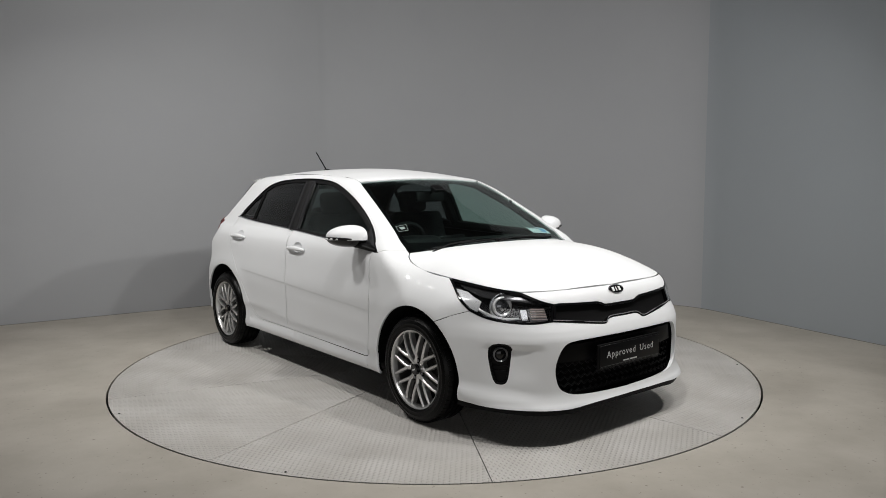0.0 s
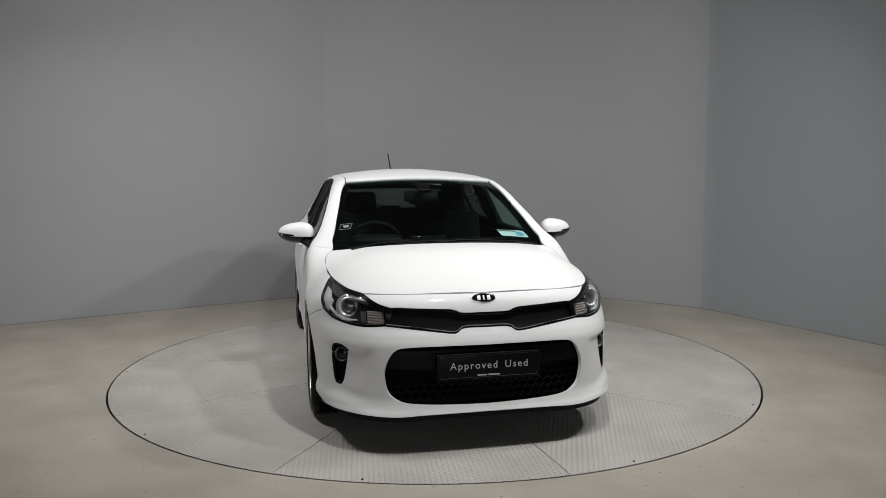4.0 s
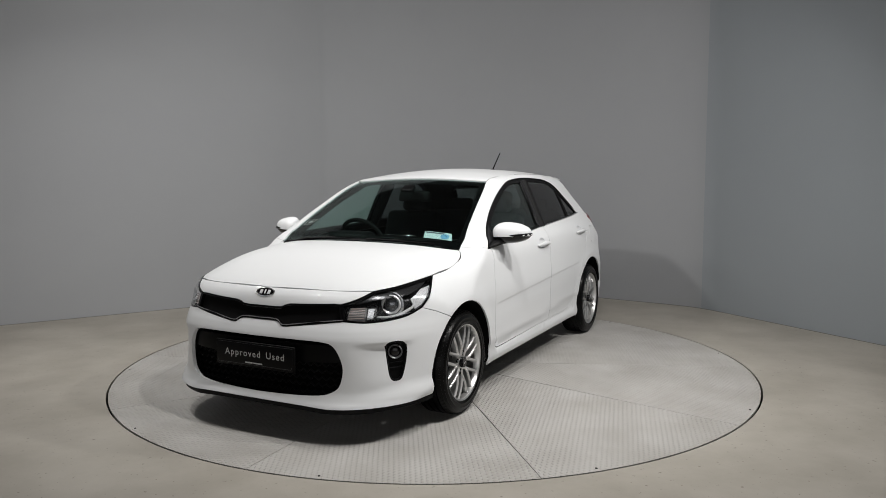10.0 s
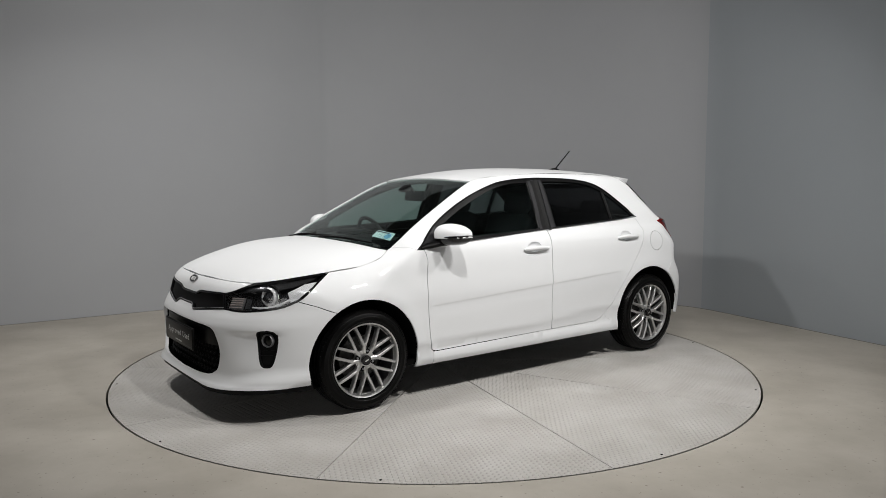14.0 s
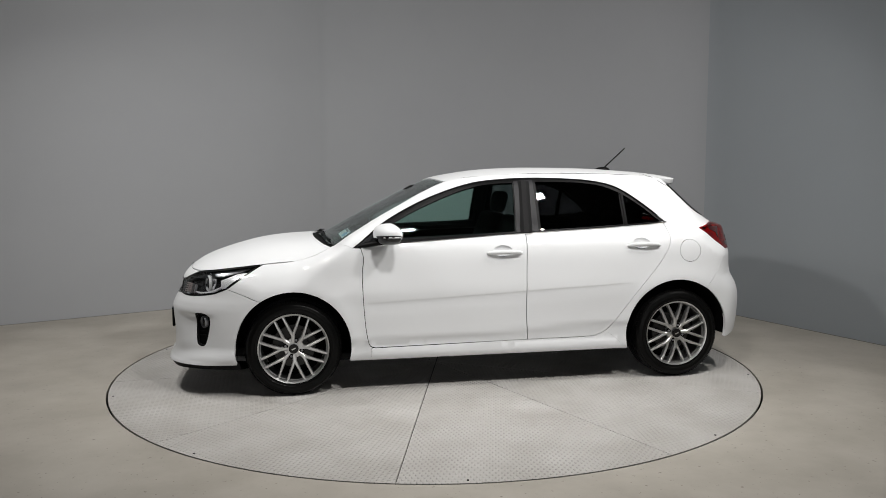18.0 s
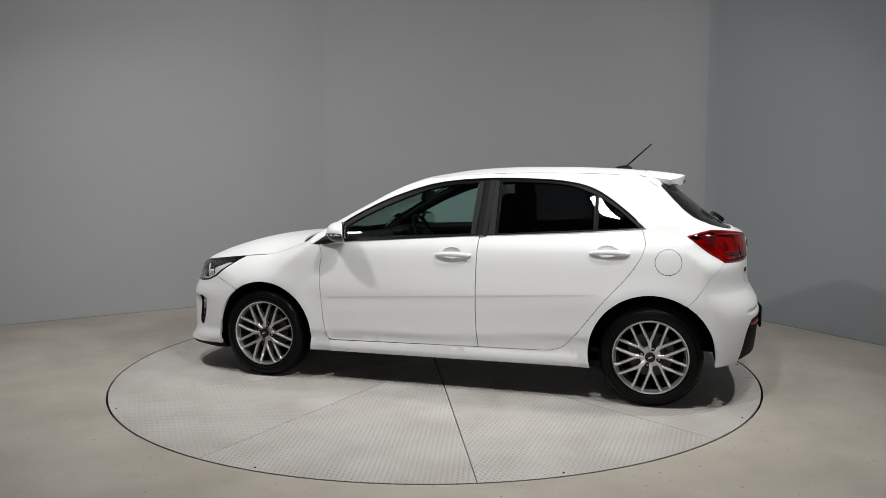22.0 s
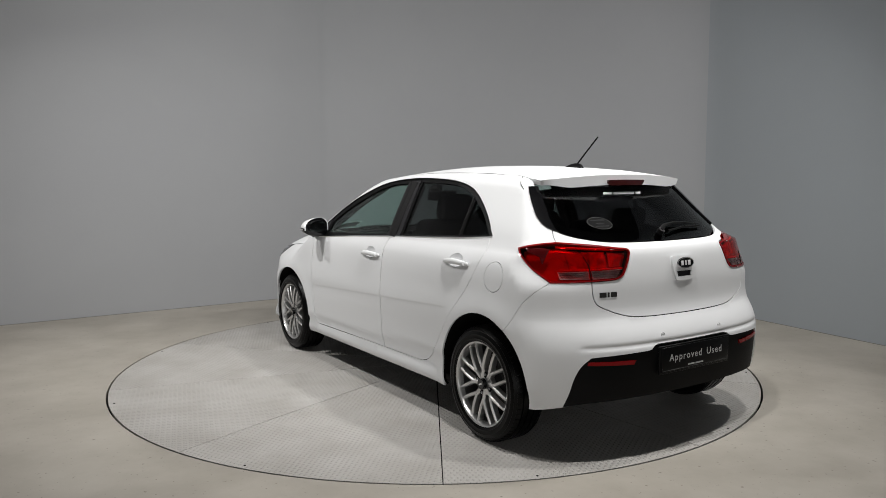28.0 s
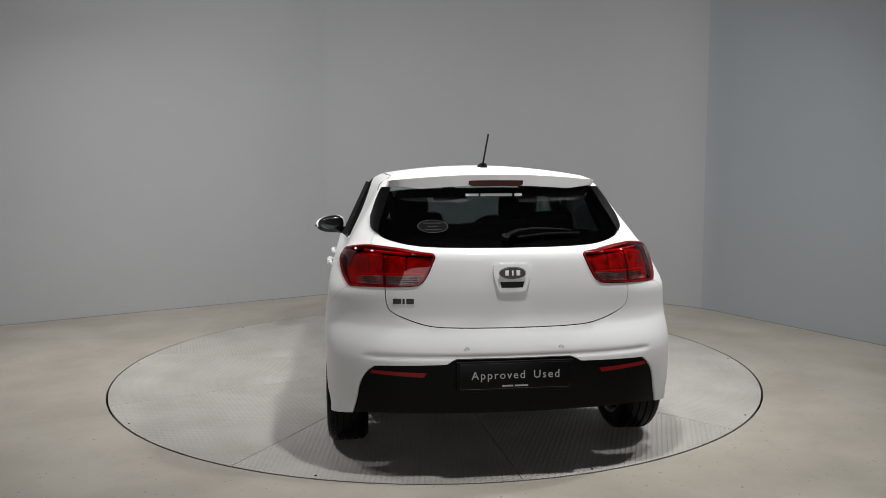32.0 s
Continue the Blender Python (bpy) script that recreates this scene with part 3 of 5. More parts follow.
BON_FENDER, HL_TOP = BON_SIDE[:i_tip + 1], BON_SIDE[i_tip:]
HL_IN = smoothline(np.concatenate([HL_TOP[-1:], on_front([(0.535, 0.742), (0.475, 0.722)])]))
HL_GRILLE = on_front([(0.475, 0.722), (0.500, 0.636)])
HL_LOW = smoothline(np.concatenate([on_front([(0.500, 0.636), (0.60, 0.628), (0.69, 0.634)]), on_side([(1.775, 0.650), (1.69, 0.683)])]))
HL_REAR = smoothline(np.concatenate([on_side([(1.69, 0.683), (1.60, 0.748), (1.525, 0.797), (1.472, 0.826)]), HL_TOP[:1]]))
BUMP_SEAM = np.concatenate([on_side([(1.69, 0.683), (1.60, 0.652)]), arch(0, 57, 57, 1)[:1]])
GR_TOP = np.concatenate([on_front([(0.475, 0.722), (0.44, 0.724)]), smoothline(on_front([(0.18, 0.711), (0.15, 0.703), (0.115, 0.692), (0.0, 0.691)]), 4)])
GR_LOW = np.concatenate([on_front([(0.500, 0.636), (0.45, 0.631)]), smoothline(on_front([(0.19, 0.598), (0.155, 0.599), (0.113, 0.620), (0.0, 0.621)]), 4)])
LIP = smoothline(np.concatenate([arch(0, -15.5, -15.5, 1)[:1], on_side([(1.74, 0.205)]), on_front([(0.66, 0.200), (0.47, 0.195), (0.30, 0.204), (0.0, 0.207)])]))
MOUTH = smoothline(on_front([(0.0, 0.537), (0.25, 0.538), (0.405, 0.535), (0.467, 0.518), (0.505, 0.46), (0.518, 0.39), (0.50, 0.31), (0.455, 0.274), (0.38, 0.258), (0.2, 0.248), (0.0, 0.243)]))
FOG = smoothline(on_front([(0.732, 0.530), (0.708, 0.527), (0.688, 0.512), (0.682, 0.48), (0.690, 0.42), (0.701, 0.36), (0.711, 0.330), (0.727, 0.321), (0.743, 0.333), (0.752, 0.40), (0.756, 0.48), (0.750, 0.518), (0.732, 0.530)]), 4)[:-1]
TL_IN = smoothline(on_rear([(0.640, 1.052), (0.523, 1.042), (0.42, 1.028), (0.352, 1.018), (0.362, 0.975), (0.393, 0.913), (0.42, 0.887), (0.46, 0.878), (0.575, 0.873)]), 5)
TL_LOW = smoothline(np.concatenate([on_rear([(0.575, 0.873), (0.67, 0.870)]), on_side([(-1.695, 0.869)])]))
TL_FRONT = smoothline(on_side([(-1.695, 0.869), (-1.60, 0.928), (-1.518, 0.991), (-1.480, 1.022)]))
TL_TOP = smoothline(np.concatenate([on_side([(-1.480, 1.022), (-1.53, 1.035)]), on_rear([(0.69, 1.047), (0.640, 1.052)])]))
RG_SIDE = smoothline(on_rear([(0.545, 1.305), (0.575, 1.22), (0.600, 1.15), (0.605, 1.115)]))
RG_LOW = smoothline(on_rear([(0.605, 1.115), (0.57, 1.085), (0.46, 1.058), (0.31, 1.047), (0.0, 1.044)]))
RG_TOP = smoothline(on_rear([(0.545, 1.305), (0.4, 1.318), (0.0, 1.325)]))
GATE_UP = smoothline(on_rear([(0.605, 1.115), (0.628, 1.078), (0.640, 1.052)]))
GATE_LOW = smoothline(on_rear([(0.575, 0.873), (0.568, 0.79), (0.528, 0.748), (0.40, 0.702), (0.27, 0.689), (0.0, 0.686)]))
Q_TOP = smoothline(np.concatenate([DITCH[-1:], on_top([(-1.30, 0.525)]), on_rear([(0.545, 1.305)])]))
RB_SEAM = np.concatenate([on_side([(float(np.interp(z, [0.63, 0.672, 0.770, 0.869], [-1.505, -1.542, -1.605, -1.695])), z) for z in np.linspace(0.869, 0.63, 22)]), arch(1, 122, 122, 1)[:1]])
RB_LOW = smoothline(np.concatenate([arch(1, 187, 187, 1)[:1], on_side([(-1.70, 0.266)]), on_rear([(0.730, 0.285)])]))
BLK = smoothline(on_rear([(0.730, 0.285), (0.712, 0.36), (0.700, 0.42), (0.678, 0.475), (0.640, 0.515), (0.60, 0.526), (0.32, 0.534)]), 5)
BLK_UP = np.concatenate([BLK[-1:], smoothline(on_rear([(0.305, 0.536), (0.27, 0.556), (0.23, 0.560), (0.0, 0.560)]), 4)])
BLK_LOW = smoothline(on_rear([(0.730, 0.285), (0.6, 0.302), (0.3, 0.306), (0.0, 0.306)]))
SILL_LOW = on_side([(-0.935 + 1.877 * k / 30, 0.212 - 0.006 * k / 30) for k in range(31)])


def window(pts):
    return smoothline(on_side(pts), 4)


GLASS_F = outline(on_side([(0.695, 0.968), (-0.165, 1.018), (-0.185, 1.336)]), window([(-0.185, 1.336), (0.0, 1.325), (0.185, 1.283), (0.40, 1.200), (0.56, 1.125), (0.69, 1.050)]), on_side([(0.69, 1.050), (0.695, 0.968)]))
GLASS_R = outline(on_side([(-0.345, 1.022), (-0.935, 1.052), (-0.935, 1.266)]), window([(-0.935, 1.266), (-0.80, 1.315), (-0.60, 1.338), (-0.345, 1.343)]), on_side([(-0.345, 1.343), (-0.345, 1.022)]))
GLASS_Q = outline(on_side([(-0.965, 1.053), (-1.205, 1.068)]), window([(-1.205, 1.068), (-1.075, 1.178), (-0.965, 1.25)]), on_side([(-0.965, 1.25), (-0.965, 1.053)]))


def ring_on_side(cx, cz, rx, rz, n=28):
    return on_side([(cx + rx * math.cos(2 * math.pi * k / n), cz + rz * math.sin(2 * math.pi * k / n)) for k in range(n)])


DISH_F, DISH_R = (-0.062, 0.893, 0.062, 0.034), (-1.030, 0.925, 0.062, 0.034)
FLAP = (-1.380, 0.871, 0.077, 0.077)


CREASE = [on_side([(0.86 - 0.016 * k, 0.622 - 0.0485 * (0.86 - 0.016 * k) - d) for k in range(118)]) for d in (-0.006, 0.0, 0.005, 0.010, 0.015, 0.03)]
LEDGE = [on_rear([(0.70 - 0.02 * k, z) for k in range(71)]) for z in (0.540, 0.550, 0.558, 0.566, 0.574, 0.582, 0.592)]


def body_panels():
    cut = lambda line, a, b: line[(line[:, 0] <= a) & (line[:, 0] >= b)]
    belt_f, belt_r = cut(BELT, 0.862, -0.231), cut(BELT, -0.231, -1.225)
    doors = {}
    doors["f"] = panel("front_door", outline(DOOR_FRONT, DOOR_BOTTOM, SPLIT[::-1], belt_f[::-1]), "roll", WHITE, car, back=VOID, holes=[ring_on_side(*DISH_F)], rows=CREASE, gap=0.0026, mirror=True)
    doors["r"] = panel("rear_door", outline(SPLIT, DOOR_REAR[::-1], belt_r[::-1]), "roll", WHITE, car, back=VOID, holes=[ring_on_side(*DISH_R)], rows=CREASE, gap=0.0026, mirror=True)
    panel("front_wing", outline(DOOR_FRONT[::-1], on_side([(0.915, 0.930)]), WS_SIDE[:1], BON_FENDER, HL_REAR[::-1], BUMP_SEAM, arch(0, 57, 195), on_side([(0.85, 0.207), (0.80, 0.207), (0.80, 0.284)])), "roll", WHITE, car, back=VOID, gap=0.0016, mirror=True)
    side_edge = outline(on_side([(0.915, 0.930)]), DLO, BELT[-2:], DOOR_REAR[:43], on_side([(-0.80, 0.325), (-0.88, 0.26)]), arch(1, -15, 122), RB_SEAM[::-1], TL_FRONT, TL_TOP, GATE_UP[::-1], RG_SIDE[::-1], Q_TOP[::-1], DITCH[::-1], WS_SIDE[::-1])
    panel("body_side", side_edge, "roll", WHITE, car, back=VOID, holes=[ring_on_side(*FLAP)], gap=0.0002)
    panel("body_side", side_edge, "roll", WHITE, car, back=VOID, gap=0.0002, sides=(-1,))
    panel("fuel_flap", ring_on_side(*FLAP), "roll", WHITE, car, gap=0.0030, thick=0.008, step_=0.02, label="round white fuel flap")
    panel("sill_panel", outline(DOOR_BOTTOM, DOOR_REAR[42:][::-1], on_side([(-0.80, 0.325), (-0.88, 0.26)]), SILL_LOW, on_side([(0.80, 0.207), (0.80, 0.284)])), "roll", WHITE, car, back=VOID, mirror=True, gap=0.0002, step_=0.022)
    panel("window_trim", outline(DLO, BELT[::-1]), "roll", TRIM, car, mirror=True, holes=[GLASS_F, GLASS_R, GLASS_Q], out=-0.004, thick=0.02, gap=0.001, step_=0.03, label="satin black window surround")
    panel("pillar_trim", outline(on_side([(-0.170, 1.008), (-0.190, 1.345), (-0.26, 1.352), (-0.262, 1.012)])), "roll", PILLAR, car, mirror=True, out=0.002, thick=0.006, gap=0.001)
    panel("pillar_trim", outline(on_side([(-0.268, 1.012), (-0.266, 1.352), (-0.325, 1.351), (-0.327, 1.014)])), "roll", PILLAR, car, mirror=True, out=0.002, thick=0.006, gap=0.001)
    panel("front_door_glass", GLASS_F, "roll", CLEAR, car, mirror=True, out=-0.010, thick=0.003, gap=-0.004, label="green-tinted side window")
    panel("rear_door_glass", GLASS_R, "roll", PRIVACY, car, mirror=True, out=-0.010, thick=0.003, gap=-0.004, label="dark privacy side window")
    panel("quarter_glass", GLASS_Q, "roll", PRIVACY, car, mirror=True, out=-0.010, thick=0.003, gap=-0.004, label="dark privacy quarter window")
    panel("roof", outline(whole(WS_TOP[::-1]), DITCH, whole(on_top([(-1.235, 0.0), (-1.225, 0.3), (-1.2, 0.515)]))[::-1], other(DITCH)[::-1]), "top", WHITE, car, back=VOID, gap=0.004, step_=0.04)
    ws = outline(whole(WS_TOP[::-1]), WS_SIDE[::-1], whole(WS_LOW[::-1])[::-1], other(WS_SIDE))
    panel("windscreen", ws, "top", WINDSCREEN, car, out=-0.004, thick=0.004, gap=0.004, step_=0.04, label="clear windscreen with a dark printed border")
    panel("screen_border", ws, "top", GLOSS, car, out=-0.0095, thick=0.003, gap=0.003, step_=0.03, holes=[outline(whole(on_top([(0.375, 0.0), (0.37, 0.3), (0.345, 0.51)])), on_top([(0.6, 0.575), (0.93, 0.637), (0.955, 0.635)]), whole(on_top([(1.045, 0.0), (1.02, 0.4), (0.965, 0.62)]))[::-1], other(on_top([(0.6, 0.575), (0.93, 0.637), (0.955, 0.635)]))[::-1])], label="black printed border of the windscreen")
    panel("cowl", outline(whole(BON_REAR[::-1]), WS_SIDE[:1], whole(on_top([(1.07, 0.0), (1.03, 0.4), (0.985, 0.66)]))[::-1], other(WS_SIDE[:1])), "top", PLASTIC, car, out=-0.016, thick=0.01, gap=-0.004, step_=0.03, label="black plastic cowl below the windscreen")
    panel("bonnet", outline(whole(BON_REAR[::-1]), BON_SIDE, whole(BON_FRONT[::-1])[::-1], other(BON_SIDE)[::-1]), "top", WHITE, car, back=VOID, gap=0.0028, step_=0.03)
    panel("nose_panel", outline(whole(BON_FRONT[::-1]), HL_IN, whole(GR_TOP[::-1])[::-1], other(HL_IN)[::-1]), "front", WHITE, car, back=VOID, gap=0.0015, step_=0.02)
    panel("front_bumper", outline(whole(GR_LOW[::-1]), HL_LOW, BUMP_SEAM, arch(0, 57, -15.5), whole(LIP[::-1])[::-1], other(arch(0, 57, -15.5))[::-1], other(BUMP_SEAM)[::-1], other(HL_LOW)[::-1]), "front", WHITE, car, back=VOID, holes=[outline(MOUTH, other(MOUTH)[::-1]), FOG, other(FOG)], thick=0.02, gap=0.0015, step_=0.015)
    grille = outline(whole(GR_TOP[::-1]), HL_GRILLE, whole(GR_LOW[::-1])[::-1], other(HL_GRILLE)[::-1])
    panel("grille_surround", grille, "front", GLOSS, car, out=0.003, thick=0.02, gap=0.001, step_=0.012, holes=[shrink(grille, "front", 0.011)], label="gloss black grille surround")
    panel("grille", grille, "front", PLASTIC, car, out=-0.016, thick=0.01, gap=0.004, step_=0.025, label="black recessed upper grille")
    # grey bars draw the reflection along the gloss surround's inner edges
    for line, d in ((GR_LOW, 0.009), (GR_TOP, -0.009)):
        P = whole((line + normals_of(line) * 0.002 + [0, 0, d])[::-1])
        part("grille_gleam", tube(P, 0.0024, 6), LAMPGREY, car, "grey bar drawn as the reflection along the grille surround")
    rear_glass = outline(whole(RG_TOP[::-1]), RG_SIDE, whole(RG_LOW[::-1])[::-1], other(RG_SIDE)[::-1])
    panel("rear_window", rear_glass, "rear", PRIVACY, car, out=-0.003, thick=0.004, gap=0.003, step_=0.035, label="dark privacy rear window")
    panel("window_border", rear_glass, "rear", GLOSS, car, out=-0.008, thick=0.003, gap=0.003, step_=0.03, holes=[shrink(rear_glass, "rear", 0.045)], label="black printed border of the rear window")
    panel("tailgate", outline(whole(RG_LOW[::-1]), GATE_UP, TL_IN, whole(GATE_LOW[::-1])[::-1], other(TL_IN)[::-1], other(GATE_UP)[::-1]), "rear", WHITE, car, back=VOID, gap=0.003, step_=0.024)
    panel("rear_bumper", outline(whole(GATE_LOW[::-1]), TL_LOW, RB_SEAM, arch(1, 122, 187), RB_LOW, BLK, whole(BLK_UP[::-1])[::-1], other(BLK)[::-1], other(RB_LOW)[::-1], other(arch(1, 122, 187))[::-1], other(RB_SEAM)[::-1], other(TL_LOW)[::-1]), "rear", WHITE, car, back=VOID, rows=LEDGE, thick=0.02, gap=0.0015, step_=0.024)
    panel("rear_valance", outline(whole(BLK_UP[::-1]), BLK[::-1], whole(BLK_LOW[::-1])[::-1], other(BLK)), "rear", PLASTIC, car, out=-0.008, thick=0.03, gap=0.0, step_=0.026, label="matt black lower bumper valance")
    # dark liners behind the gaps
    panel("side_liner", outline(BELT, on_side([(-1.45, 1.03), (-1.6, 0.9)]), on_side([(-1.52, 0.70)]), arch(1, 122, -15), SILL_LOW, arch(0, 195, 57), on_side([(1.6, 0.66), (1.66, 0.70), (1.5, 0.79), (1.15, 0.86)])), "roll", VOID, car, mirror=True, out=-0.018, thick=0.01, gap=0.004, step_=0.05, holes=[])
    panel("nose_liner", outline(whole(on_front([(0.0, 0.76), (0.45, 0.74), (0.55, 0.72)])), on_side([(1.72, 0.70), (1.70, 0.3), (1.72, 0.22)]), whole(on_front([(0.0, 0.21), (0.5, 0.2)]))[::-1], other(on_side([(1.72, 0.70), (1.70, 0.3), (1.72, 0.22)]))[::-1]), "front", VOID, car, out=-0.085, thick=0.01, step_=0.05)
    panel("tail_liner", outline(whole(on_rear([(0.0, 1.03), (0.4, 1.03), (0.62, 1.06)])), on_side([(-1.56, 1.02), (-1.58, 0.9), (-1.62, 0.7), (-1.68, 0.5), (-1.69, 0.27)]), whole(on_rear([(0.0, 0.29), (0.5, 0.285)]))[::-1], other(on_side([(-1.56, 1.02), (-1.58, 0.9), (-1.62, 0.7), (-1.68, 0.5), (-1.69, 0.27)]))[::-1]), "rear", VOID, car, out=-0.05, thick=0.01, step_=0.05)
    return doors


DOORS = body_panels()


# ---- lamps of the car ----
TL_BAND_IN = outline(on_rear([(0.398, 0.926), (0.566, 0.920), (0.566, 0.886), (0.438, 0.891)]))
TL_BAND_OUT = outline(on_rear([(0.584, 0.920), (0.700, 0.916), (0.700, 0.886), (0.584, 0.886)]))


def lamps():
    edge = outline(HL_TOP, HL_IN, HL_GRILLE, HL_LOW, HL_REAR)
    hl = panel("headlamp", edge, "front", LENS, car, mirror=True, out=0.0, thick=0.004, gap=0.001, step_=0.022, label="clear headlamp with a round projector lens")
    tl = panel("tail_lamp", outline(TL_IN, TL_LOW, TL_FRONT, TL_TOP), "rear", REDGLASS, car, mirror=True, out=0.004, thick=0.003, gap=0.002, step_=0.02, holes=[TL_BAND_IN, TL_BAND_OUT], label="red tail lamp wrapping round the corner")
    for ob, s in zip(hl, (1, -1)):
        back = panel("bezel", edge, "front", LAMPDARK, car, mirror=True, out=-0.052, thick=0.01, gap=0.004, step_=0.03) if s > 0 else back
        b = back[0 if s > 0 else 1]
        b.parent = ob
    return hl, tl


HEADLAMPS, TAILLAMPS = lamps()


# ---- wheels ----
def wheel(name, at, side):
    """A tyre on a multi-spoke alloy rim; the outer face looks to side (+1 left, -1 right)."""
    w = new(name)
    w.parent = car
    w.matrix_basis = Matrix.Translation(at) @ (Matrix() if side > 0 else pose(0, 0, 0, 0, 0, 180))
    tread = []
    for y in (-0.055, -0.019, 0.019, 0.055):
        tread += [(0.3028, y - 0.0045), (0.2965, y - 0.0030), (0.2965, y + 0.0030), (0.3028, y + 0.0045)]
    ribs = [(0.283, 0.094), (0.2805, 0.0972), (0.278, 0.0962), (0.275, 0.0985), (0.262, 0.1015), (0.2595, 0.1030), (0.257, 0.1018), (0.25, 0.102), (0.240, 0.1012), (0.2375, 0.1024), (0.235, 0.100), (0.224, 0.0965)]
    tyre = [(0.212, -0.085), (0.222, -0.097), (0.25, -0.102), (0.275, -0.10), (0.290, -0.086), (0.2985, -0.070), *tread, (0.2985, 0.070), (0.290, 0.086), *ribs, (0.2215, 0.092), (0.212, 0.085)]
    part("tyre", lathe(tyre, 72), RUBBER, w, "black rubber tyre")
    lugs = bmesh.new()
    for k in range(66):
        for side_ in (-1, 1):
            a0, a1 = 2 * math.pi * (k + 0.1) / 66, 2 * math.pi * (k + 0.72) / 66
            P = []
            for a in (a0, a1):
                for r_, y in ((0.3025, 0.060), (0.3005, 0.072), (0.2935, 0.0845), (0.289, 0.083), (0.296, 0.060)):
                    aa = a + 0.02 * (y - 0.06) / 0.025
                    P.append(lugs.verts.new((r_ * math.cos(aa), side_ * y, r_ * math.sin(aa))))
            for i in range(5):
                q = (i + 1) % 5
                lugs.faces.new((P[i], P[q], P[5 + q], P[5 + i]))
            lugs.faces.new(P[:5])
            lugs.faces.new(P[5:][::-1])
    tagged(part("tread_rubber", lugs, RUBBER, w, "tread blocks on the tyre shoulder"), kind="stuff")
    part("rim_barrel", lathe([(0.206, -0.08), (0.222, -0.088), (0.222, -0.094), (0.204, -0.088), (0.199, 0.0), (0.2035, 0.060), (0.209, 0.060), (0.206, 0.0)], 72), BARREL, w, "dark inside of the rim")
    rim = [(0.205, 0.050), (0.2105, 0.084), (0.2145, 0.0925), (0.2215, 0.0965), (0.2225, 0.0925), (0.215, 0.08), (0.209, 0.050)]
    part("rim", lathe(rim, 72), ALLOY, w, "silver alloy rim")
    spokes = bmesh.new()

    def blade(A, B, w0, w1, y0, y1, arch_):
        """One arm of a spoke from A to B in the wheel's face."""
        A, B = np.array(A), np.array(B)
        d = (B - A) / np.linalg.norm(B - A)
        q = np.array([-d[1], d[0]])
        rows = []
        for t in np.linspace(0, 1, 7):
            c, hw, y = A + (B - A) * t, w0 + (w1 - w0) * t, y0 + (y1 - y0) * t + arch_ * math.sin(math.pi * t)
            rows.append([spokes.verts.new((c[0] + u_ * q[0], yy, c[1] + u_ * q[1])) for u_, yy in ((-hw, y - 0.034), (-hw, y - 0.006), (-hw * 0.5, y), (hw * 0.5, y), (hw, y - 0.006), (hw, y - 0.034))])
        for p_, q_ in zip(rows, rows[1:]):
            for i in range(6):
                spokes.faces.new((p_[i], p_[(i + 1) % 6], q_[(i + 1) % 6], q_[i]))
        spokes.faces.new(rows[0])
        spokes.faces.new(rows[-1][::-1])
    at_ = lambda r, a: (r * math.cos(a), r * math.sin(a))
    for k in range(8):
        a = radians(42 + 45 * k)
        blade(at_(0.040, a), at_(0.100, a), 0.014, 0.0115, 0.076, 0.083, 0.0)
        for arm in (-1, 1):
            blade(at_(0.084, a + arm * 0.035), at_(0.213, a + arm * 0.258), 0.0092, 0.0078, 0.0835, 0.081, 0.005)
    part("spokes", spokes, ALLOY, w, "silver machined forked spokes", smooth=0.5)
    face = Matrix.Rotation(radians(-90), 4, "X")
    hub = cylinder(0.062, 0.036, Matrix.Translation((0, 0.055, 0)) @ face, bevel=0.006)
    part("hub", hub, ALLOY, w)
    part("centre_cap", cylinder(0.030, 0.022, Matrix.Translation((0, 0.084, 0)) @ face, bevel=0.003), GLOSS, w, "black centre cap with a plain badge")
    part("cap_badge", box(0.026, 0.002, 0.008, Matrix.Translation((0, 0.0955, 0)) @ pose(0, 0, 0, 0, 25, 0)), CHROME, w)
    for k in range(4):
        a = radians(107 + 90 * k)
        part("wheel_nut", cylinder(0.0078, 0.020, Matrix.Translation((0.053 * math.cos(a), 0.069, 0.053 * math.sin(a))) @ face, seg=6, bevel=0.0015), LAMPGREY, w, "grey wheel nut")
        part("nut_recess", lathe([(0.002, 0.0), (0.0165, 0.0), (0.0165, 0.0028), (0.002, 0.0022)], 18, Matrix.Translation((0.053 * math.cos(a), 0.0722, 0.053 * math.sin(a)))), VOID, w)
    part("brake_disc", cylinder(0.135, 0.02, Matrix.Translation((0, -0.01, 0)) @ face, seg=48), STEEL, w, "grey steel brake disc")
    part("brake_caliper", box(0.06, 0.06, 0.13, pose(-0.10, -0.01, 0.06, 0, 30, 0), 0.012), STEEL, w)
    part("barrel_back", cylinder(0.196, 0.01, Matrix.Translation((0, -0.06, 0)) @ face, seg=48), VOID, w)
    return w


WHEEL_Y = 0.752
for name, x, y, side in (("front_wheel", 1.29, WHEEL_Y, 1), ("front_wheel", 1.29, -WHEEL_Y, -1), ("rear_wheel", -1.29, WHEEL_Y + 0.004, 1), ("rear_wheel", -1.29, -WHEEL_Y - 0.004, -1)):
    wheel(name, (x, y, 0.303), side)


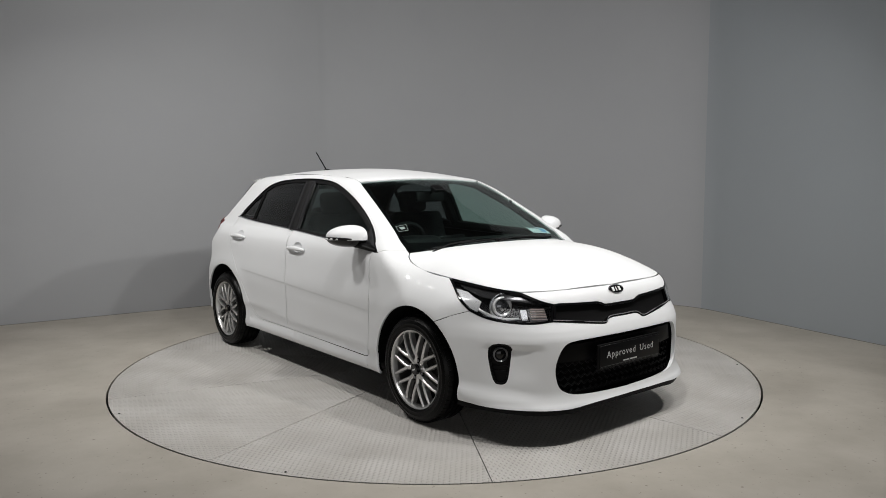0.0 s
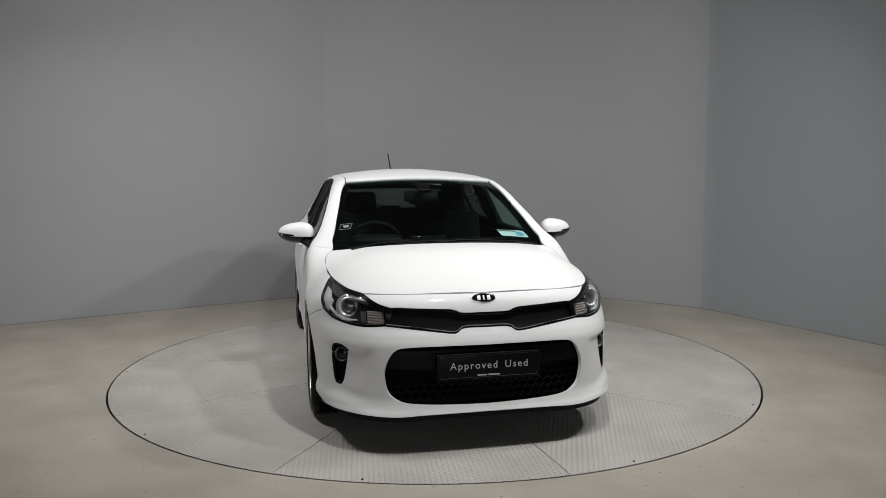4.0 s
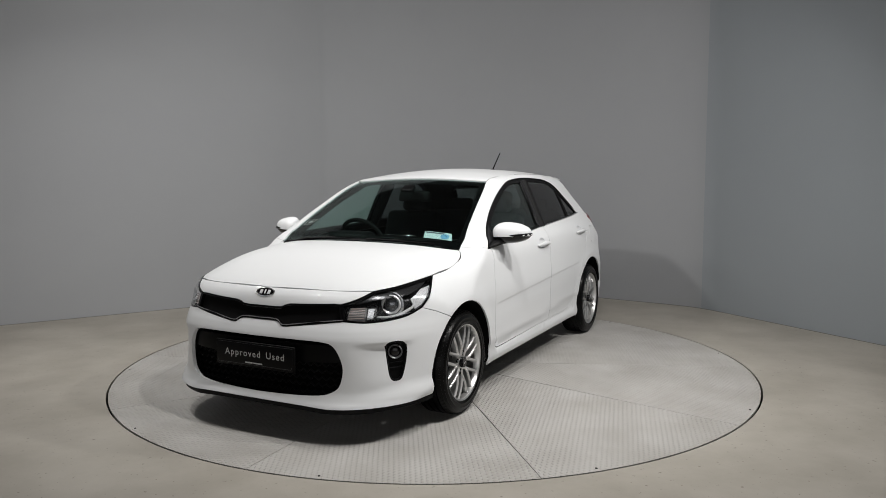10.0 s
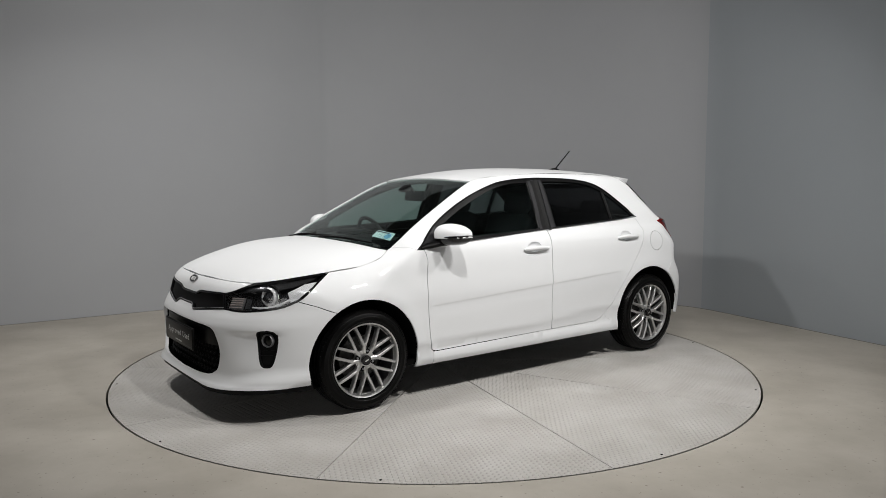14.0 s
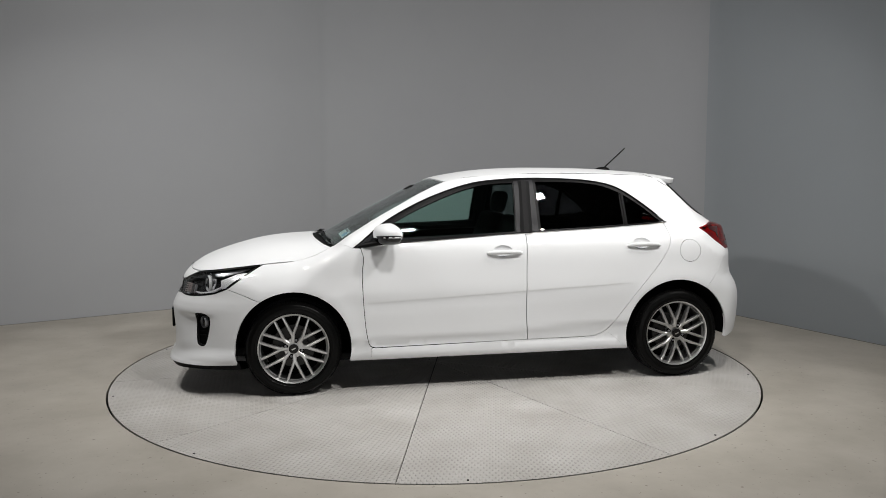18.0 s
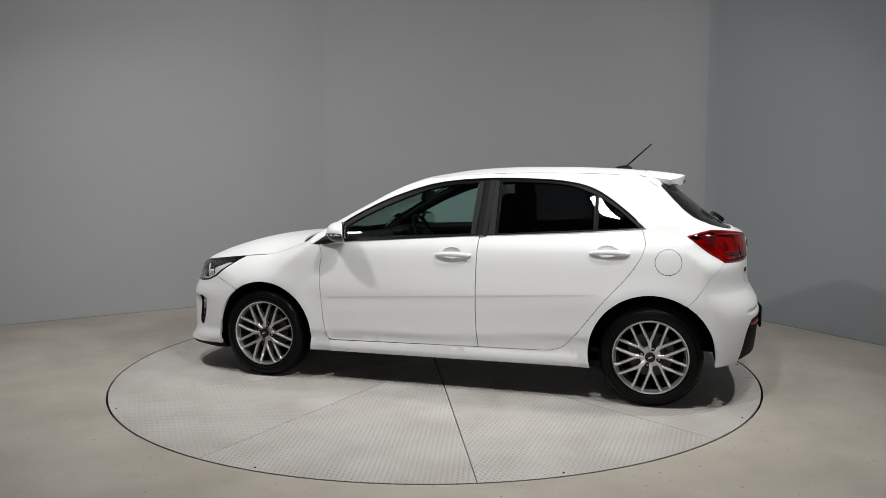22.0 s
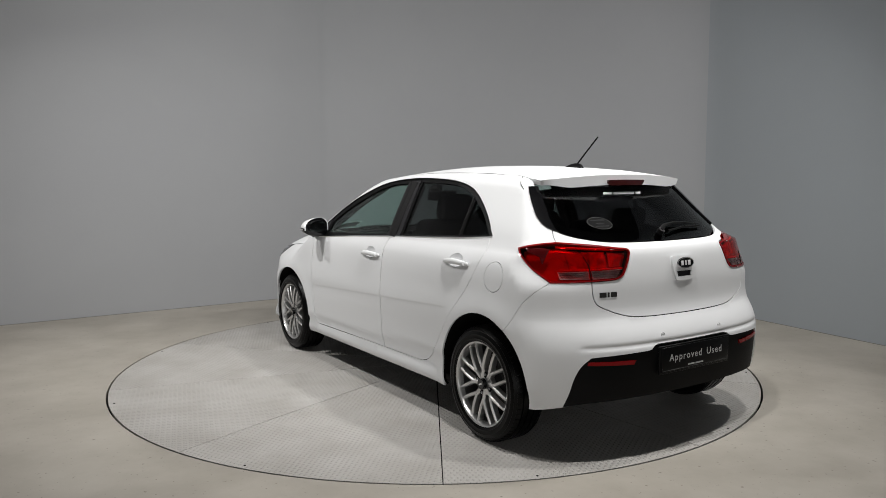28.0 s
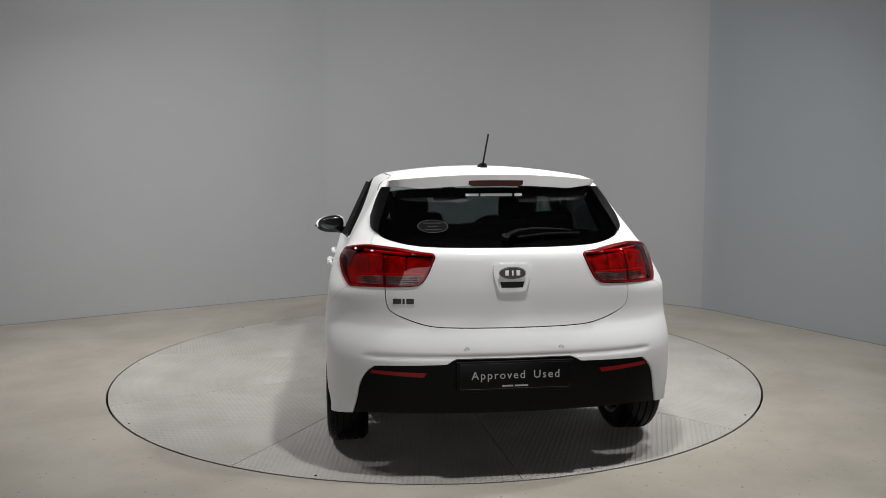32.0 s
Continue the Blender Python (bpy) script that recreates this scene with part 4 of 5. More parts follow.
def underside():
    """Floor pan and the wheel housings."""
    part("floor_pan", box(2.2, 1.46, 0.05, pose(0, 0, 0.215), 0.01), PLASTIC, car, "dark underside")
    part("floor_pan", box(0.62, 1.0, 0.06, pose(1.72, 0, 0.22), 0.01), PLASTIC, car)
    part("floor_pan", box(0.50, 1.0, 0.06, pose(-1.52, 0, 0.33), 0.01), VOID, car)
    for wx, wz, r in WHEELS:
        for s in (1, -1):
            b = bmesh.new()
            rows = []
            n = 28
            for k in range(n + 1):
                a = radians(-4 + 188 * k / n)
                p = on_side([(wx + r * math.cos(a), wz + r * math.sin(a))])[0]
                rows.append([b.verts.new((p[0], s * (p[1] - 0.010), p[2])), b.verts.new((p[0], s * 0.50, p[2]))])
            for p, q in zip(rows, rows[1:]):
                b.faces.new((p[0], p[1], q[1], q[0]))
            b.faces.new([r_[1] for r_ in rows])
            part("wheel_housing", b, VOID, car, "dark wheel housing")


underside()


# ---- details of the car ----
def strip(name, line, r, mat, parent, out=0.0, label="", both=True, flat_=1.0):
    N = normals_of(np.asarray(line))
    P = np.asarray(line) + N * out
    for s in ((1, -1) if both else (1,)):
        part(name, tube([(p[0], s * p[1], p[2]) for p in P], r, 8, flat=flat_), mat, parent, label)


def trims():
    strip("belt_strip", BELT[2:], 0.0055, CHROME, car, 0.001, "thin chrome strip below the side windows")
    strip("roof_strip", DITCH, 0.0065, TRIM, car, -0.0055, "black roof joint strip")
    strip("window_seal", DLO[3:-2], 0.005, TRIM, car, -0.002, "black rubber window seal")
    strip("glass_run", on_side([(-0.172, 1.022), (-0.186, 1.332)]), 0.0025, FADED, car, -0.004, "pale edge of the window run")
    strip("window_bar", on_side([(-0.95, 1.046), (-0.95, 1.262)]), 0.008, TRIM, car, -0.004, "black bar before the quarter window")


trims()


panel("mirror_sail", outline(on_side([(0.885, 0.938), (0.80, 1.003), (0.715, 1.068), (0.708, 0.968)])), "roll", PILLAR, car, mirror=True, out=0.001, thick=0.006, gap=0.002, step_=0.02, label="dark grey plastic triangle behind the mirror")


def handles():
    for (cx, cz, rx, rz), door in ((DISH_F, DOORS["f"]), (DISH_R, DOORS["r"])):
        for s, d in zip((1, -1), door):
            b = bmesh.new()
            rings = []
            for q, depth in ((1.04, -0.0015), (0.97, -0.004), (0.85, -0.010), (0.6, -0.0145), (0.3, -0.016)):
                P = on_side([(cx + q * rx * math.cos(2 * math.pi * k / 28), cz + q * rz * math.sin(2 * math.pi * k / 28)) for k in range(28)])
                P = P + normals_of(P) * depth
                rings.append([b.verts.new((p[0], s * p[1], p[2])) for p in P])
            for p, q in zip(rings, rings[1:]):
                for k in range(28):
                    b.faces.new((p[k], p[(k + 1) % 28], q[(k + 1) % 28], q[k]))
            b.faces.new(rings[-1])
            part("handle_dish", b, WHITE, d)
            xs = np.linspace(cx + 0.105, cx - 0.128, 15)
            base = on_side([(x, cz - 0.013 + 0.004 * math.sin(k / 14 * math.pi)) for k, x in enumerate(xs)])
            N = normals_of(base)
            lift_ = [0.003 + 0.018 * math.sin(math.pi * min(1, max(0, k / 14))) ** 0.6 for k in range(15)]
            rad = [0.005 + 0.009 * math.sin(math.pi * min(1, max(0, (k + 0.3) / 14.6))) ** 0.5 for k in range(15)]
            P = base + N * np.array(lift_)[:, None]
            part("door_handle", tube([(p[0], s * p[1], p[2]) for p in P], rad, 12, flat=1.1), WHITE, d, "body-coloured pull handle")
            P2 = base[11:14] + N[11:14] * 0.017
            part("key_cap", tube([(p[0], s * p[1], p[2]) for p in P2], 0.012, 10), WHITE, d)


handles()


def mirrors():
    for s in (1, -1):
        m = new("door_mirror")
        m.parent = car
        cap, low = bmesh.new(), bmesh.new()
        c = np.array([0.668, 0.896, 1.022])
        nu, nv = 40, 22

        def surf(a, e, grow=1.0):
            p = np.array([math.cos(e) * math.cos(a), math.cos(e) * math.sin(a), math.sin(e)])
            p = p / (np.abs(p) ** 2.6).sum() ** (1 / 2.6) * grow
            u_ = (p[1] + 1) / 2
            high = 0.074 * (1 - 0.36 * u_ ** 1.8) if p[2] > 0 else 0.070 * (1 - 0.25 * u_ ** 2)
            return (c[0] + p[0] * (0.105 if p[0] > 0 else 0.028) - 0.035 * p[1], s * (c[1] + 0.112 * p[1]), c[2] - 0.006 + p[2] * high)
        grid = [[surf(2 * math.pi * i / nu, -math.pi / 2 + math.pi * j / nv) for j in range(nv + 1)] for i in range(nu)]
        vc, vl = {}, {}
        for i in range(nu):
            for j in range(nv):
                q = [(i, j), ((i + 1) % nu, j), ((i + 1) % nu, j + 1), (i, j + 1)]
                cx = np.mean([grid[a][b_] for a, b_ in q], axis=0)
                white = j >= 9 and (i < 14 or i >= nu - 14)
                bm, store = (cap, vc) if white else (low, vl)
                vs = []
                for k in q:
                    kk = (0, k[1]) if k[1] in (0, nv) else k
                    if kk not in store:
                        store[kk] = bm.verts.new(grid[kk[0]][kk[1]])
                    if store[kk] not in vs:
                        vs.append(store[kk])
                if len(vs) > 2:
                    bm.faces.new(vs)
        part("cap", cap, WHITE, m, "white mirror cap")
        part("housing", low, GLOSS, m, "black mirror housing")
        glass_ = bmesh.new()
        pts = [(c[0] - 0.0295 - 0.03 * 0.78 * math.cos(a), s * (c[1] + 0.078 * math.cos(a)), c[2] + 0.040 * math.sin(a) - 0.008 * math.cos(a)) for a in np.linspace(0, 2 * math.pi, 28, endpoint=False)]
        glass_.faces.new([glass_.verts.new(p) for p in pts])
        r = bmesh.ops.extrude_face_region(glass_, geom=glass_.faces[:])
        bmesh.ops.translate(glass_, verts=[v for v in r["geom"] if isinstance(v, bmesh.types.BMVert)], vec=(-0.004, 0, 0))
        part("mirror_glass", glass_, CHROME, m, "mirror glass")
        part("arm", tube([(0.875, s * 0.805, 0.938), (0.82, s * 0.815, 0.950), (0.75, s * 0.838, 0.962), (0.68, s * 0.88, 0.968)], [0.020, 0.034, 0.032, 0.022], 14, flat=0.6), TRIM, m, "black mirror arm")
        part("slot", tube([surf(radians(d), -0.17, 1.004) for d in (8, 24, 40, 56, 72, 88, 104, 116)], [0.003, 0.008, 0.0105, 0.0115, 0.0115, 0.0105, 0.008, 0.004], 8), GLOSS, m, "black slot round the turn signal")
        part("indicator", tube([surf(radians(d), -0.17, 1.05) for d in (30, 44, 58, 72, 86, 100)], [0.002, 0.0055, 0.0065, 0.0065, 0.006, 0.003], 8), LAMPSILVER, m, "pale turn signal strip")


mirrors()


def spoiler():
    sp = panel("roof_spoiler", outline(whole(on_top([(-1.239, 0.0), (-1.229, 0.3), (-1.206, 0.515)])), smoothline(on_top([(-1.206, 0.515), (-1.29, 0.530), (-1.385, 0.535)], tail=False), 4), whole(smoothline(on_top([(-1.480, 0.0), (-1.465, 0.25), (-1.43, 0.46), (-1.385, 0.535)], tail=False), 5))[::-1], other(smoothline(on_top([(-1.206, 0.515), (-1.29, 0.530), (-1.385, 0.535)], tail=False), 4))[::-1]), "top", WHITE, car, out=0.003, thick=lambda P: 0.056 - 0.026 * step(0.36, 0.53, np.abs(P[:, 1])), gap=0.0, tail=False, step_=0.03)
    b = bmesh.new()
    n = 14
    rows = []
    for k in range(n + 1):
        y = -0.138 + 0.276 * k / n
        x = -1.481 + 0.15 * y * y * 1.6
        zt = on_top([(x + 0.01, y)], tail=False)[0][2] - 0.026
        w = 0.013 if 0 < k < n else 0.008
        rows.append([b.verts.new((x - 0.004, y, zt)), b.verts.new((x + 0.012, y, zt)), b.verts.new((x + 0.020, y, zt - 2 * w)), b.verts.new((x + 0.004, y, zt - 2 * w - 0.004))])
    for p, q in zip(rows, rows[1:]):
        for i in range(4):
            b.faces.new((p[i], p[(i + 1) % 4], q[(i + 1) % 4], q[i]))
    b.faces.new(rows[0])
    b.faces.new(rows[-1][::-1])
    part("brake_light", b, DEEPRED, sp, "dark red high brake light")
    Q = flat(smoothline(on_rear([(0.541, 1.318), (0.560, 1.265), (0.580, 1.205), (0.600, 1.15), (0.604, 1.115), (0.590, 1.096)]), 5), "rear")
    wide = np.interp(Q[:, 1], [1.096, 1.125, 1.18, 1.25, 1.318], [0.002, 0.030, 0.050, 0.050, 0.040])
    narrow = np.interp(Q[:, 1], [1.096, 1.125, 1.318], [0.002, 0.016, 0.020])
    panel("window_fin", raised(np.concatenate([Q + np.stack([wide, 0 * wide], 1), (Q - np.stack([narrow, 0 * narrow], 1))[::-1]]), "rear"), "rear", GLOSS, car, mirror=True, out=0.007, thick=0.014, gap=0.0, step_=0.018, label="gloss black fin beside the rear window")
    strip("spoiler_joint", smoothline(np.concatenate([on_top([(-1.206, 0.515)]), on_side([(-1.225, 1.372), (-1.27, 1.338), (-1.315, 1.306)])])), 0.0016, TRIM, car, 0.0, "dark joint beside the spoiler")
    # rear wiper
    w = new("rear_wiper")
    w.parent = car

    def at(y, z, o):
        P = on_rear([(y, z)])
        return tuple((P + normals_of(P) * o)[0])
    part("pivot", tube([at(0.0, 1.075, 0.0), at(0.0, 1.075, 0.026)], 0.018, 14), TRIM, w)
    part("arm", tube([at(0.0, 1.078, 0.020), at(-0.06, 1.098, 0.022), at(-0.15, 1.108, 0.020), at(-0.25, 1.106, 0.018), at(-0.33, 1.100, 0.018)], [0.014, 0.013, 0.011, 0.009, 0.006], 10, flat=0.6), TRIM, w, "black rear wiper arm")
    part("blade", tube([at(-0.06, 1.076, 0.012), at(-0.2, 1.090, 0.012), at(-0.37, 1.092, 0.010)], 0.006, 8), TRIM, w)


spoiler()


def antenna():
    a = new("roof_antenna")
    a.parent = car
    b = bmesh.new()
    rows = []
    for t in np.linspace(0, 1, 12):
        x = -1.00 - 0.13 * t
        z0 = on_top([(x, 0.0)])[0][2]
        h = 0.004 + 0.024 * math.sin(math.pi * min(1, t * 0.75)) if t < 1 else 0.012
        w = 0.008 + 0.02 * math.sin(math.pi * (0.15 + 0.7 * t))
        rows.append([b.verts.new((x, w * math.cos(q), z0 - 0.003 + h * max(0, math.sin(q)))) for q in np.linspace(0, math.pi, 9)])
    for p, q in zip(rows, rows[1:]):
        for i in range(8):
            b.faces.new((p[i], p[i + 1], q[i + 1], q[i]))
    b.faces.new(rows[0])
    b.faces.new(rows[-1][::-1])
    part("base", b, TRIM, a, "black antenna base")
    part("mast", tube([(-1.088, 0, 1.445), (-1.15, 0, 1.502), (-1.254, 0, 1.596)], [0.0055, 0.005, 0.0045], 10), TRIM, a, "black rod antenna")


antenna()


def badges():
    def oval(name, x, z, ry, rz, face, mat, depth=0.006, n=36):
        b = bmesh.new()
        f = b.faces.new([b.verts.new((x, ry * math.cos(a), z + rz * math.sin(a))) for a in np.linspace(0, 2 * math.pi, n, endpoint=False)])
        r = bmesh.ops.extrude_face_region(b, geom=[f])
        bmesh.ops.translate(b, verts=[v for v in r["geom"] if isinstance(v, bmesh.types.BMVert)], vec=(depth * face, 0, 0))
        return part(name, b, mat, car, "oval chrome-edged black badge" if mat is GLOSS else "")
    for x, z, face, tilt, ry, rz in ((2.0085, 0.757, 1, -33, 0.060, 0.024), (-1.878, 0.936, -1, 6, 0.060, 0.026)):
        g = oval("badge", 0, 0, ry, rz, face, GLOSS)
        g.matrix_basis = pose(x, 0, z, 0, tilt, 0)
        part("badge_rim", tube([(0.005 * face, ry * math.cos(a), rz * math.sin(a)) for a in np.linspace(0, 2 * math.pi, 40, endpoint=False)], 0.003, 8, closed=True), CHROME, g)
        for k in (-1, 0, 1):
            part("badge_bar", box(0.004, 0.017 if k else 0.008, 0.024, pose(0.007 * face, 0.026 * k, 0, 0, 0, 0), 0.001), LAMPSILVER, g)
    # raised panel with the grip under the rear badge
    edge = smoothline(on_rear([(0.0, 0.972), (0.07, 0.971), (0.085, 0.960), (0.083, 0.92), (0.066, 0.862), (0.05, 0.850), (0.0, 0.848)]), 4)
    gp = panel("grip_panel", outline(edge, other(edge)[::-1]), "rear", WHITE, car, out=0.009, thick=0.012, gap=0.0, step_=0.02, holes=[outline(on_rear([(-0.056, 0.895), (0.056, 0.895), (0.050, 0.868), (-0.050, 0.868)]))])
    panel("grip", outline(on_rear([(-0.06, 0.899), (0.06, 0.899), (0.054, 0.864), (-0.054, 0.864)])), "rear", PILLAR, car, out=0.003, thick=0.004, gap=0.0, step_=0.02, label="dark boot grip")
    # model name as plain bars
    for y, w in ((0.521, 0.036), (0.492, 0.010), (0.463, 0.034)):
        panel("name_bar", outline(on_rear([(y - w / 2, 0.797), (y + w / 2, 0.797), (y + w / 2, 0.821), (y - w / 2, 0.821)])), "rear", STEEL, car, "dark chrome model name bar", out=0.0025, thick=0.003, gap=0.0, step_=0.012)


badges()


def plate(name, x, z, face, h):
    p = tagged(new(name))
    p.parent = car
    p["label"] = "black plate with pale lettering"
    p.matrix_basis = Matrix(((0, 0, face, x), (face, 0, 0, 0), (0, 1, 0, z), (0, 0, 0, 1)))
    part("holder", box(0.535, h + 0.018, 0.012, pose(0, 0, -0.004), 0.004), TRIM, p)
    part("plate_face", box(0.512, h, 0.006, pose(0, 0, 0.003), 0.002), PLATEBLACK, p)
    part("plate_rim", tube([(-0.25, -h / 2 + 0.02, 0.006), (-0.248, -h / 2 + 0.007, 0.006), (0.248, -h / 2 + 0.007, 0.006), (0.25, -h / 2 + 0.02, 0.006)], 0.0009, 6), FADED, p)
    lettering("word", "Approved", 0.051, pose(-0.078, 0.006, 0.0062), LETTER, p, 0.0005, 0.0001, 1.22)
    lettering("word", "Used", 0.051, pose(0.142, 0.006, 0.0062), LETTER, p, 0.0005, 0.0001, 1.22)
    for k, w in ((-0.036, 0.05), (0.026, 0.06)):
        part("maker_bar", box(w, 0.007, 0.001, pose(k, -0.042, 0.0063)), LETTER, p)


plate("front_plate", 2.112, 0.432, 1, 0.118)
plate("rear_plate", -1.957, 0.480, -1, 0.122)


def front_details():
    panel("cross_bar", outline(on_front([(-0.52, 0.515), (0.52, 0.515), (0.53, 0.425), (0.26, 0.418), (-0.26, 0.418), (-0.53, 0.425)])), "front", PLATEBLACK, car, out=-0.030, thick=0.02, gap=0.0, step_=0.04, label="satin black bar across the lower grille")
    for i in range(5):
        z = 0.262 + 0.036 * i
        pts = []
        for k in range(49):
            y = -0.54 + 1.08 * k / 48
            pts.append((y, z + (0.009 if (k + i) % 2 else -0.009)))
        P = on_front(pts)
        P = P - [0.052, 0, 0]
        part("grille_bar", tube(P, 0.005, 6), PLASTIC, car, "black honeycomb grille bar")
    for s in (1, -1):
        fo = FOG if s > 0 else other(FOG)
        panel("fog_recess", fo, "front", TRIM, car, out=-0.024, thick=0.01, gap=-0.004, step_=0.02, label="black fog lamp recess")
        FO = FOG - normals_of(FOG) * 0.010
        part("fog_surround", tube([(p[0], s * p[1], p[2]) for p in FO], 0.009, 8, closed=True), TRIM, car, "black edge of the fog lamp recess")
        f = new("fog_lamp")
        f.parent = car
        f.matrix_basis = Matrix.Translation((1.846, s * 0.710, 0.470)) @ Vector((0.86, s * 0.5, 0.0)).to_track_quat("Z", "X").to_matrix().to_4x4()
        part("ring", lathe([(0.030, -0.02), (0.036, -0.018), (0.038, 0.0), (0.035, 0.006), (0.031, 0.002)], 36, Matrix.Rotation(radians(90), 4, "X")), LAMPGREY, f, "grey fog lamp ring")
        b = bmesh.new()
        bmesh.ops.create_uvsphere(b, u_segments=24, v_segments=12, radius=0.031, matrix=Matrix.Translation((0, 0, -0.012)) @ Matrix.Diagonal((1, 1, 0.45, 1)))
        part("lens", b, GLOSS, f, "dark round fog lens")
        for z in (0.385, 0.410):
            P = on_front([(s * 0.685, z), (s * 0.745, z + 0.004)]) - [0.028, 0, 0]
            part("fin", tube(P, 0.003, 6), TRIM, car)
    low = [p for p in LIP]
    under = np.array([[p[0] - 0.020, p[1] * 0.985, p[2] - 0.030] for p in low])
    for s in (1, -1):
        b = bmesh.new()
        rows = [[b.verts.new((p[0] - 0.012, s * p[1] * 0.985, p[2] + 0.012)), b.verts.new((q[0], s * q[1], q[2])), b.verts.new((q[0] - 0.25, s * q[1] * 0.9, q[2] + 0.02))] for p, q in zip(low, under)]
        for p, q in zip(rows, rows[1:]):
            b.faces.new((p[0], p[1], q[1], q[0]))
            b.faces.new((p[1], p[2], q[2], q[1]))
        part("undertray", b, PLASTIC, car, "black plastic undertray lip")
    # front wipers
    for y0, y1 in ((-0.05, 0.50), (-0.58, -0.02)):
        w = new("front_wiper")
        w.parent = car

        def at(x, y, o):
            P = on_top([(x, y)])
            return tuple((P + normals_of(P) * o)[0])
        part("arm", tube([at(1.13, y0, 0.0), at(1.10, y0 + 0.15, 0.012), at(1.07, (y0 + y1) / 2 + 0.1, 0.012)], [0.010, 0.008, 0.006], 8, flat=0.6), TRIM, w, "black wiper arm")
        part("blade", tube([at(1.10, y0 + 0.0, 0.006), at(1.085, (y0 + y1) / 2, 0.007), at(1.045 if y1 > 0.2 else 1.08, y1 + 0.02, 0.006)], 0.006, 8), TRIM, w, "black wiper blade")


front_details()


def rear_details():
    for s in (1, -1):
        panel("reflector", outline(on_rear([(0.398, 0.498), (0.642, 0.506), (0.648, 0.490), (0.41, 0.478)])), "rear", RED, car, out=0.000, thick=0.01, gap=0.0, step_=0.02, sides=(s,), label="long red reflector")
        for y in (0.216,):
            P = on_rear([(y, 0.601)])
            N = normals_of(P)[0]
            c = P[0] + N * 0.0005
            part("park_sensor", tube([(c[0], s * (c[1] + 0.0105 * math.cos(a)), c[2] + 0.0105 * math.sin(a)) for a in np.linspace(0, 2 * math.pi, 24, endpoint=False)], 0.0014, 6, closed=True), LETTER, car, "round parking sensor")


rear_details()


